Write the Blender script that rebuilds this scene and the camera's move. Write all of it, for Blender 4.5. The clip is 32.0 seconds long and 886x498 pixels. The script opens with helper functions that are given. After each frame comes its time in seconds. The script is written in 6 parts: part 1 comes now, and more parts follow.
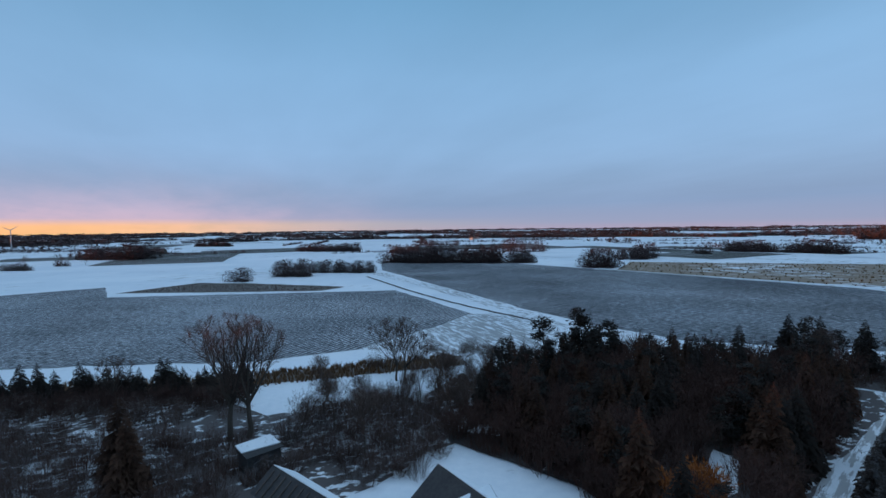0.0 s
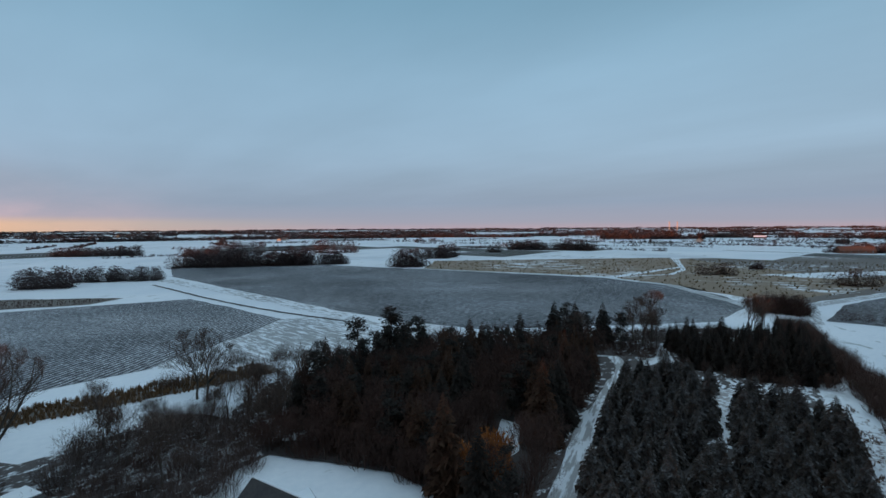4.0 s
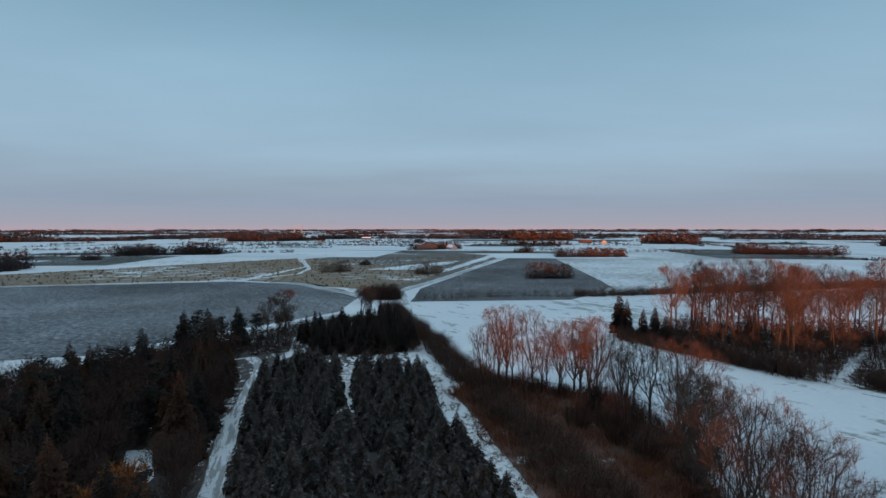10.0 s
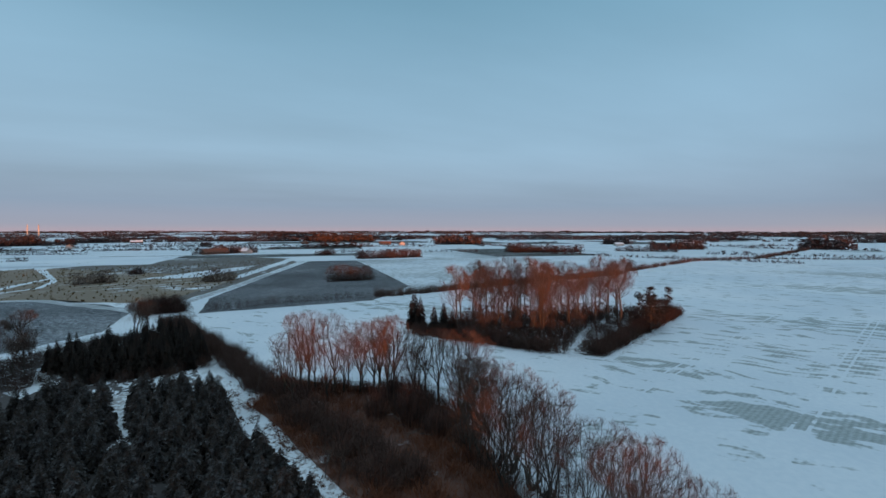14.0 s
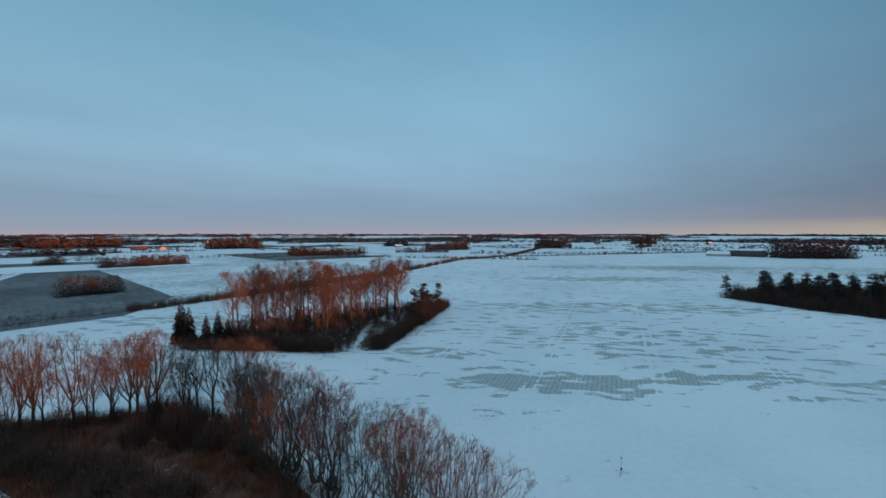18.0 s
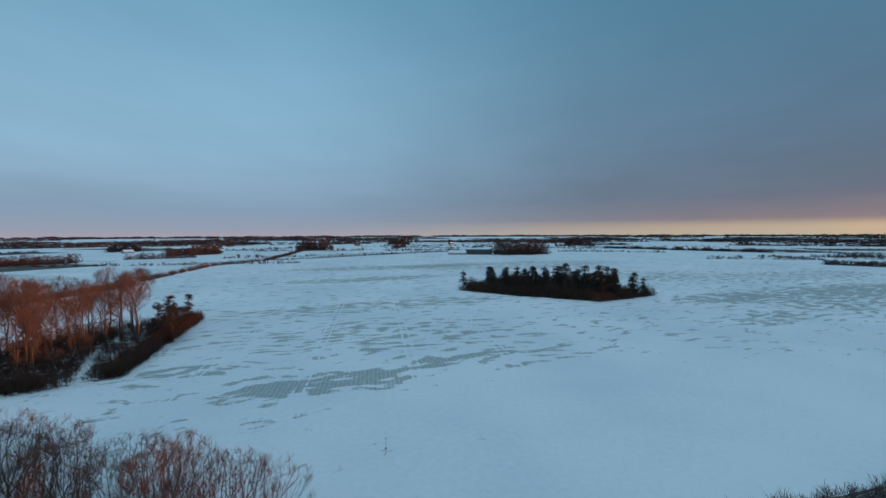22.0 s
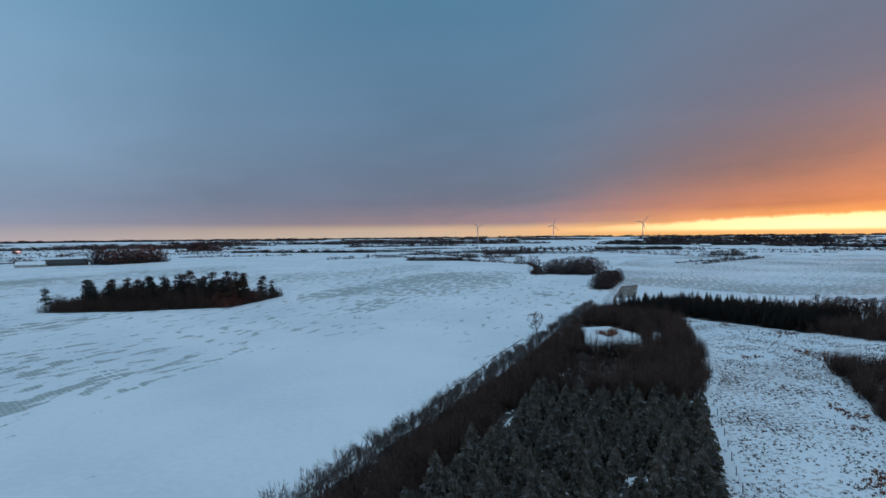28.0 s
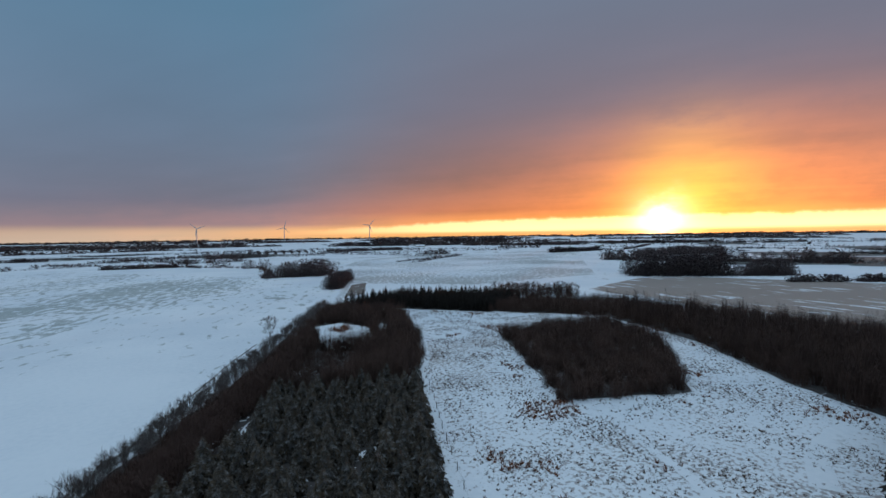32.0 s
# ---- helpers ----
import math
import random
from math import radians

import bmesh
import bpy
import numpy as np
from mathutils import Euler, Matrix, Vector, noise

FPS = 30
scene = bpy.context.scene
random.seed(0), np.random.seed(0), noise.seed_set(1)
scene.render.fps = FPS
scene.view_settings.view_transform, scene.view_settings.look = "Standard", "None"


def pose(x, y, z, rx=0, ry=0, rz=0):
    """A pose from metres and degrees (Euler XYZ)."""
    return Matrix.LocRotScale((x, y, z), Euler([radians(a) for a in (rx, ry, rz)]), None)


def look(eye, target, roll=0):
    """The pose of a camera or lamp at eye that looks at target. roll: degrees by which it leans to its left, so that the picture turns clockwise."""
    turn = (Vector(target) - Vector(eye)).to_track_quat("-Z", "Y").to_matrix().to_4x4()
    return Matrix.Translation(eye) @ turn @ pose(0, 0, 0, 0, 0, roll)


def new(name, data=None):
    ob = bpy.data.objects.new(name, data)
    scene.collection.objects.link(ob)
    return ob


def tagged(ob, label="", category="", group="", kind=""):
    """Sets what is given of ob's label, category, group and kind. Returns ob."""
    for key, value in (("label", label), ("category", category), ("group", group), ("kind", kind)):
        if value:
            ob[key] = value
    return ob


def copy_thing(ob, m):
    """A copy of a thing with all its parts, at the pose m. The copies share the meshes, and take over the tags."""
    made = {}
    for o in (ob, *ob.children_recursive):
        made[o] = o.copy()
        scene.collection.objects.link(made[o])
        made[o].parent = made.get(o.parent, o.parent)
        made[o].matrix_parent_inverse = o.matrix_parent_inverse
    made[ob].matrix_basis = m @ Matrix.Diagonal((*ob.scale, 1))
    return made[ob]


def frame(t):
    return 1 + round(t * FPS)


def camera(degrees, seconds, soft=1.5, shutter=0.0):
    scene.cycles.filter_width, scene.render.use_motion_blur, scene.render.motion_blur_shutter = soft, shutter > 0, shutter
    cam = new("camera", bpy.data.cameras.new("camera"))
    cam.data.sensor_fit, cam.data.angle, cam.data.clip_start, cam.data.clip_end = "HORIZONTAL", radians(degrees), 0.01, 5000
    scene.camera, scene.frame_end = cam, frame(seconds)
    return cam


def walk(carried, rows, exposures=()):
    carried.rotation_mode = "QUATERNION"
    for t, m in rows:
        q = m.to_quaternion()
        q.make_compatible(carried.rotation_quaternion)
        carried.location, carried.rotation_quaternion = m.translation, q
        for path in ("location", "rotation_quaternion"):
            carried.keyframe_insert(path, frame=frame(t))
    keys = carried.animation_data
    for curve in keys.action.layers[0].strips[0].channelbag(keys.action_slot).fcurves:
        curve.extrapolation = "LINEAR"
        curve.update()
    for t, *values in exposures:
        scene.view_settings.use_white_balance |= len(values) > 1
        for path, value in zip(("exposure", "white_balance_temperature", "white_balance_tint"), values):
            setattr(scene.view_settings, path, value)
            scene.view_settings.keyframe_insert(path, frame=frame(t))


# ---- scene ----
# ---- camera and its path ----
cam = camera(87.53, 32.0)
ROWS = [
    (0.0, -0.00, -0.00, 28.29, -0.00, -2.55, 0.68),
    (0.5, -0.00, -0.23, 28.38, -2.35, -2.58, 0.64),
    (1.0, -0.02, -0.47, 28.47, -4.93, -2.59, 0.58),
    (1.5, -0.07, -0.72, 28.55, -7.22, -2.64, 0.57),
    (2.0, -0.15, -0.98, 28.60, -10.59, -2.67, 0.54),
    (2.5, -0.26, -1.25, 28.64, -13.57, -2.67, 0.50),
    (4.5, -0.90, -2.25, 28.81, -26.27, -2.65, 0.35),
    (5.0, -1.11, -2.44, 28.86, -29.56, -2.61, 0.33),
    (5.5, -1.38, -2.64, 28.90, -33.37, -2.63, 0.30),
    (6.0, -1.64, -2.84, 28.92, -36.97, -2.60, 0.23),
    (6.5, -1.90, -3.03, 28.90, -40.25, -2.61, 0.19),
    (7.0, -2.14, -3.23, 28.86, -44.55, -2.63, 0.14),
    (7.5, -2.41, -3.40, 28.82, -48.19, -2.62, 0.14),
    (8.0, -2.73, -3.54, 28.80, -52.22, -2.62, 0.12),
    (8.5, -3.10, -3.66, 28.81, -55.62, -2.61, 0.12),
    (9.0, -3.51, -3.78, 28.86, -59.65, -2.59, 0.09),
    (9.5, -3.96, -3.93, 28.95, -63.21, -2.58, 0.08),
    (10.0, -4.41, -4.08, 29.06, -66.87, -2.57, 0.02),
    (10.5, -4.85, -4.23, 29.19, -70.12, -2.56, 0.05),
    (11.0, -5.27, -4.37, 29.31, -73.43, -2.55, -0.02),
    (11.5, -5.69, -4.52, 29.42, -76.38, -2.53, -0.03),
    (12.0, -6.13, -4.67, 29.53, -79.71, -2.50, -0.03),
    (12.5, -6.57, -4.83, 29.63, -82.64, -2.48, -0.03),
    (13.0, -7.02, -4.96, 29.73, -85.65, -2.46, -0.08),
    (13.5, -7.46, -5.07, 29.83, -88.38, -2.41, -0.07),
    (15.5, -9.26, -5.28, 30.16, -100.22, -2.28, 0.03),
    (16.0, -9.69, -5.30, 30.17, -103.86, -2.24, 0.05),
    (16.5, -10.11, -5.29, 30.12, -107.50, -2.18, -0.01),
    (17.0, -10.53, -5.25, 30.04, -110.98, -2.13, -0.00),
    (17.5, -10.94, -5.18, 29.96, -114.01, -2.06, 0.01),
    (18.0, -11.35, -5.05, 29.88, -117.27, -2.00, -0.01),
    (18.5, -11.75, -4.83, 29.82, -120.76, -1.97, 0.03),
    (19.0, -12.14, -4.49, 29.81, -124.26, -1.94, 0.04),
    (19.5, -12.50, -4.05, 29.87, -128.02, -1.92, 0.05),
    (20.0, -12.82, -3.54, 29.99, -131.96, -1.88, 0.10),
    (20.5, -13.12, -3.01, 30.17, -135.44, -1.88, 0.17),
    (21.0, -13.42, -2.48, 30.39, -139.28, -1.86, 0.21),
    (21.5, -13.73, -1.96, 30.64, -142.95, -1.84, 0.20),
    (22.0, -14.06, -1.46, 30.90, -146.22, -1.85, 0.22),
    (22.5, -14.37, -0.99, 31.18, -149.58, -1.87, 0.23),
    (23.0, -14.65, -0.55, 31.44, -153.01, -1.87, 0.24),
    (23.5, -14.91, -0.15, 31.66, -156.43, -1.83, 0.26),
    (24.0, -15.15, 0.26, 31.81, -159.99, -1.83, 0.30),
    (24.5, -15.36, 0.71, 31.88, -163.57, -1.83, 0.35),
    (25.0, -15.56, 1.25, 31.87, -167.37, -1.79, 0.42),
    (25.5, -15.71, 1.86, 31.80, -170.98, -1.75, 0.39),
    (27.5, -16.10, 4.59, 31.36, -185.77, -1.67, 0.53),
    (28.0, -16.09, 5.22, 31.26, -189.94, -1.66, 0.56),
    (28.5, -15.99, 5.78, 31.19, -193.23, -1.63, 0.58),
    (29.0, -15.81, 6.27, 31.14, -197.38, -1.65, 0.56),
    (29.5, -15.57, 6.69, 31.13, -200.83, -1.65, 0.59),
    (30.0, -15.29, 7.08, 31.13, -205.15, -1.68, 0.63),
    (30.5, -15.00, 7.45, 31.13, -209.39, -1.70, 0.69),
    (31.0, -14.71, 7.82, 31.12, -213.51, -1.71, 0.76),
    (31.5, -14.42, 8.20, 31.09, -217.73, -1.72, 0.83),
    (32.0, -14.13, 8.58, 31.05, -222.30, -1.74, 0.85),
]
walk(cam, [(t, pose(x, y, z, 90 + pitch, roll, yaw)) for t, x, y, z, yaw, pitch, roll in ROWS],
     exposures=[(0.0, 0.0, 5430, 11), (1.0, 0.0, 5680, 13), (2.5, 0.0, 5950, 13), (4.5, 0.0, 6400, 8), (6.0, 0.0, 6500, 8), (13.0, 0.0, 6200, 6), (17.0, -0.10, 5800, -1), (18.0, -0.12, 5700, -3), (21.0, -0.15, 5720, 0), (23.0, -0.14, 5680, -2), (25.0, -0.04, 5650, -2), (28.0, 0.0, 5850, 8), (32.0, 0.0, 6250, 13)])

# ---- world and sun ----
SUN_AZ, SUN_EL = radians(-157.5), radians(0.42)
SUN_DIR = Vector((math.cos(SUN_AZ) * math.cos(SUN_EL), math.sin(SUN_AZ) * math.cos(SUN_EL), math.sin(SUN_EL)))


class Graph:
    """Short hand for node trees."""

    def __init__(self, tree):
        self.tree = tree
        tree.nodes.clear()

    def node(self, kind, ins=None, **props):
        n = self.tree.nodes.new(kind)
        for k, v in props.items():
            setattr(n, k, v)
        for k, v in (ins or {}).items():
            if isinstance(v, bpy.types.NodeSocket):
                self.tree.links.new(v, n.inputs[k])
            else:
                n.inputs[k].default_value = v
        return n

    def math(self, op, a, b=0.0, clamp=False):
        return self.node("ShaderNodeMath", {0: a, 1: b}, operation=op, use_clamp=clamp).outputs[0]

    def smooth(self, v, lo, hi, a=0.0, b=1.0):
        return self.node("ShaderNodeMapRange", {0: v, 1: lo, 2: hi, 3: a, 4: b}, interpolation_type="SMOOTHSTEP").outputs[0]

    def mix(self, fac, a, b, blend="MIX"):
        n = self.node("ShaderNodeMix", {0: fac, 6: a, 7: b}, data_type="RGBA", blend_type=blend)
        return n.outputs[2]

    def ramp(self, v, stops):
        n = self.node("ShaderNodeValToRGB", {0: v})
        e = n.color_ramp.elements
        while len(e) < len(stops):
            e.new(0.5)
        for el, (p, c) in zip(e, stops):
            el.position, el.color = p, (*c, 1)
        return n.outputs[0]

    def noise(self, vec, scale, detail=4.0, rough=0.55):
        return self.node("ShaderNodeTexNoise", {"Vector": vec, "Scale": scale, "Detail": detail, "Roughness": rough}).outputs[0]

    def mapping(self, vec, stretch=(1, 1, 1), turn=0.0):
        """Coordinates drawn out by stretch along axes turned by an angle."""
        return self.node("ShaderNodeMapping", {"Vector": vec, "Rotation": (0, 0, turn), "Scale": stretch}, vector_type="TEXTURE").outputs[0]


def col(*c):
    return (*c, 1)


def make_world():
    world = bpy.data.worlds.new("sky")
    scene.world = world
    world.use_nodes = True
    g = Graph(world.node_tree)
    d = g.node("ShaderNodeTexCoord").outputs["Generated"]
    sep = g.node("ShaderNodeSeparateXYZ", {0: d})
    up = sep.outputs[2]
    flat = g.node("ShaderNodeVectorMath", {0: d, 1: (1, 1, 0)}, operation="MULTIPLY").outputs[0]
    flat = g.node("ShaderNodeVectorMath", {0: flat}, operation="NORMALIZE").outputs[0]
    side = g.node("ShaderNodeVectorMath", {0: flat, 1: (math.cos(SUN_AZ), math.sin(SUN_AZ), 0)}, operation="DOT_PRODUCT").outputs["Value"]
    # cloud deck seen from below: drawn on a plane, so that it packs towards the horizon
    lift = g.math("ADD", g.math("MAXIMUM", up, 0.0), 0.09)
    deck = g.node("ShaderNodeVectorMath", {0: d, 3: 1.0}, operation="SCALE")
    g.tree.links.new(g.math("DIVIDE", 1.0, lift), deck.inputs[3])
    clouds = g.noise(g.mapping(deck.outputs[0], (1, 2.4, 1), 0.4), 0.8, 6, 0.55)
    soft = g.noise(deck.outputs[0], 0.3, 3, 0.5)
    tall = g.math("MULTIPLY", up, 1.0)
    away = g.ramp(tall, [
        (0.0, (0.44, 0.36, 0.41)), (0.010, (0.36, 0.36, 0.43)), (0.05, (0.27, 0.35, 0.46)), (0.16, (0.29, 0.42, 0.55)),
        (0.30, (0.26, 0.41, 0.54)), (0.46, (0.18, 0.34, 0.46)), (0.62, (0.36, 0.51, 0.63)), (0.9, (0.52, 0.69, 0.81))])
    flank = g.ramp(tall, [
        (0.0, (0.50, 0.40, 0.30)), (0.014, (0.42, 0.32, 0.24)), (0.028, (0.19, 0.185, 0.225)), (0.07, (0.125, 0.152, 0.22)),
        (0.22, (0.118, 0.182, 0.265)), (0.45, (0.092, 0.20, 0.295)), (0.62, (0.31, 0.44, 0.55)), (0.9, (0.52, 0.69, 0.81))])
    toward = g.ramp(tall, [
        (0.0, (0.95, 0.33, 0.05)), (0.008, (1.1, 0.62, 0.16)), (0.022, (0.85, 0.36, 0.09)), (0.05, (0.40, 0.14, 0.07)), (0.12, (0.19, 0.10, 0.095)),
        (0.26, (0.155, 0.142, 0.185)), (0.5, (0.135, 0.19, 0.26)), (0.62, (0.29, 0.41, 0.52)), (0.9, (0.52, 0.69, 0.81))])
    dim = g.node("ShaderNodeVectorMath", {0: flat, 1: (math.cos(radians(-125)), math.sin(radians(-125)), 0)}, operation="DOT_PRODUCT").outputs["Value"]
    sky = g.mix(g.smooth(dim, -0.05, 0.92), away, flank)
    sky = g.mix(g.smooth(side, 0.66, 0.985), sky, toward)
    clear = g.node("ShaderNodeVectorMath", {0: flat, 1: (math.cos(SUN_AZ - 0.32), math.sin(SUN_AZ - 0.32), 0)}, operation="DOT_PRODUCT").outputs["Value"]
    band = g.math("MULTIPLY", g.smooth(up, 0.009, 0.026, 1.0, 0.0), g.smooth(clear, -0.4, 0.6))
    sky = g.mix(band, sky, g.mix(g.smooth(clear, 0.05, 0.7), col(0.60, 0.47, 0.34), col(0.80, 0.44, 0.15)))
    shade = g.math("ADD", g.math("MULTIPLY", clouds, 0.34), g.math("MULTIPLY", soft, 0.34))
    shade = g.math("ADD", shade, 0.66)
    bands = g.mix(g.smooth(up, 0.0, 0.12), col(1, 1, 1), g.node("ShaderNodeCombineColor", {0: shade, 1: shade, 2: shade}).outputs[0])
    sky = g.mix(1.0, sky, bands, "MULTIPLY")
    # glow round the low sun: soft lobes, off its right (h) and above the horizon (v), under a ragged cloud edge
    right = g.node("ShaderNodeVectorMath", {0: flat, 1: (math.sin(SUN_AZ), -math.cos(SUN_AZ), 0)}, operation="DOT_PRODUCT").outputs["Value"]
    ahead = g.smooth(side, -0.4, 0.25)
    curl = g.noise(g.mapping(d, (1, 1, 0.45)), 9.0, 5, 0.6)
    bent = g.math("ADD", up, g.math("MULTIPLY", g.math("SUBTRACT", curl, 0.5), 0.09))
    ragged = g.smooth(g.math("ADD", g.math("MULTIPLY", clouds, 0.5), g.math("MULTIPLY", curl, 0.5)), 0.36, 0.62, 0.6, 1.15)
    # gap of clear sky between the cloud edge and the horizon
    edge = g.math("ADD", g.smooth(side, 0.75, 0.99, 0.012, 0.030), g.math("MULTIPLY", g.math("SUBTRACT", g.noise(d, 26.0, 4, 0.6), 0.5), 0.016))
    above = g.math("SUBTRACT", up, edge)
    strip = g.math("MULTIPLY", g.smooth(side, 0.70, 0.985), g.math("MULTIPLY", g.smooth(above, -0.003, 0.006, 1.0, 0.0), g.smooth(up, 0.001, 0.010)))
    glow = [(strip, (0.85, 0.70, 0.36))]
    for h, v, wide, tall_, y, c, rag in (
            (0.10, 0.05, 0.60, 0.10, up, (0.17, 0.040, 0.028), True),
            (-0.60, 0.018, 0.34, 0.045, up, (0.15, 0.035, 0.0), True),
            (0.85, 0.015, 0.5, 0.06, up, (0.30, 0.10, 0.045), True),
            (0.13, 0.09, 0.30, 0.11, bent, (0.60, 0.150, 0.0), True),
            (0.05, 0.10, 0.10, 0.09, bent, (0.42, 0.24, 0.0), True),
            (0.02, 0.045, 0.075, 0.050, bent, (0.70, 0.40, 0.0), False),
            (0.0, 0.026, 0.038, 0.027, bent, (1.0, 0.9, 0.6), False),
            (0.0, 0.024, 0.026, 0.024, bent, (1.5, 1.4, 1.2), False)):
        q = g.math("ADD", g.math("POWER", g.math("ABSOLUTE", g.math("DIVIDE", g.math("SUBTRACT", right, h), wide)), 2.0),
                   g.math("POWER", g.math("ABSOLUTE", g.math("DIVIDE", g.math("SUBTRACT", y, v), tall_)), 2.0))
        if not rag:
            q = g.math("POWER", q, 0.72)
        e = g.math("MULTIPLY", g.math("EXPONENT", g.math("MULTIPLY", q, -1.0)), ahead)
        glow.append((g.math("MULTIPLY", e, ragged) if rag else e, c))
    for f, c in glow:
        n = g.node("ShaderNodeMix", {0: 1.0, 6: sky, 7: g.mix(f, col(0, 0, 0), col(*c))}, data_type="RGBA", blend_type="ADD")
        sky = n.outputs[2]
    air = g.node("ShaderNodeTexSky", sky_type="NISHITA", sun_disc=False, sun_elevation=SUN_EL, sun_rotation=math.atan2(SUN_DIR.x, SUN_DIR.y))
    thin = g.mix(1.0, air.outputs[0], col(0.03, 0.03, 0.03), "MULTIPLY")
    sky = g.mix(1.0, sky, thin, "ADD")
    bg = g.node("ShaderNodeBackground", {"Color": sky, "Strength": 1.0})
    out = g.node("ShaderNodeOutputWorld", {"Surface": bg.outputs[0]})


make_world()
sun = new("sun", bpy.data.lights.new("sun", "SUN"))
sun.data.energy, sun.data.angle, sun.data.color = 6.5, radians(0.6), (1.0, 0.27, 0.07)
sun.matrix_world = look((0, 0, 60), Vector((0, 0, 60)) - SUN_DIR)


# ---- materials ----
def material(name, rough=0.9, spec=0.2):
    m = bpy.data.materials.new(name)
    m.use_nodes = True
    g = Graph(m.node_tree)
    p = g.node("ShaderNodeBsdfPrincipled", {"Roughness": rough, "Specular IOR Level": spec})
    g.node("ShaderNodeOutputMaterial", {"Surface": p.outputs[0]})
    return m, g, p


def finish(g, p, color, height=None, strength=0.4, dist=0.1):
    g.tree.links.new(color, p.inputs["Base Color"]) if isinstance(color, bpy.types.NodeSocket) else None
    if height is not None:
        b = g.node("ShaderNodeBump", {"Height": height, "Strength": strength, "Distance": dist})
        g.tree.links.new(b.outputs[0], p.inputs["Normal"])


SNOW_A, SNOW_B = col(0.78, 0.80, 0.83), col(0.66, 0.70, 0.75)


def snow_colour(g, pos):
    big, small = g.noise(pos, 0.02, 3), g.noise(pos, 0.9, 4)
    return g.mix(g.smooth(g.math("ADD", g.math("MULTIPLY", big, 0.7), g.math("MULTIPLY", small, 0.3)), 0.35, 0.65), SNOW_A, SNOW_B), small


def snow_field(name, bare, cover, amount, grain=(1, 1, 1), turn=0.0, scale=0.06, rows=0.0, edge=0.05, region=0.012, sheltered=None):
    """Snow with stubble or grass that shows through in wind-blown patches."""
    m, g, p = material(name, 0.75, 0.25)
    pos = g.node("ShaderNodeNewGeometry").outputs["Position"]
    white, small = snow_colour(g, pos)
    lie = g.mapping(pos, grain, turn)
    patch_mask = g.noise(lie, scale, 5, 0.6)
    where = g.noise(pos, region, 2, 0.5)
    v = g.math("ADD", g.math("MULTIPLY", patch_mask, 0.62), g.math("MULTIPLY", where, 0.38))
    if rows:
        wave = g.node("ShaderNodeTexWave", {"Vector": g.mapping(pos, (1, 1, 1), turn - 0.23), "Scale": rows, "Distortion": 1.2, "Detail": 3.0}).outputs["Fac"]
        v = g.math("ADD", v, g.math("MULTIPLY", g.math("SUBTRACT", wave, 0.5), 0.02))
    v = g.math("ADD", v, g.math("MULTIPLY", g.math("SUBTRACT", small, 0.5), 0.13 if rows else 0.10))
    if sheltered:
        # snow lies unbroken in the lee, within a distance of one place
        far_off = g.node("ShaderNodeVectorMath", {0: pos, 1: (sheltered[0], sheltered[1], 0)}, operation="DISTANCE").outputs["Value"]
        v = g.math("SUBTRACT", v, g.smooth(far_off, sheltered[2], sheltered[3], 0.15, 0.0))
    fac = g.math("MULTIPLY", g.smooth(v, amount, amount + edge), cover)
    ground = g.mix(g.noise(pos, 1.7, 4), col(*bare), col(*[c * 1.7 for c in bare]))
    finish(g, p, g.mix(fac, white, ground), g.math("ADD", small, g.math("MULTIPLY", fac, -0.5)), 0.35, 0.15)
    return m


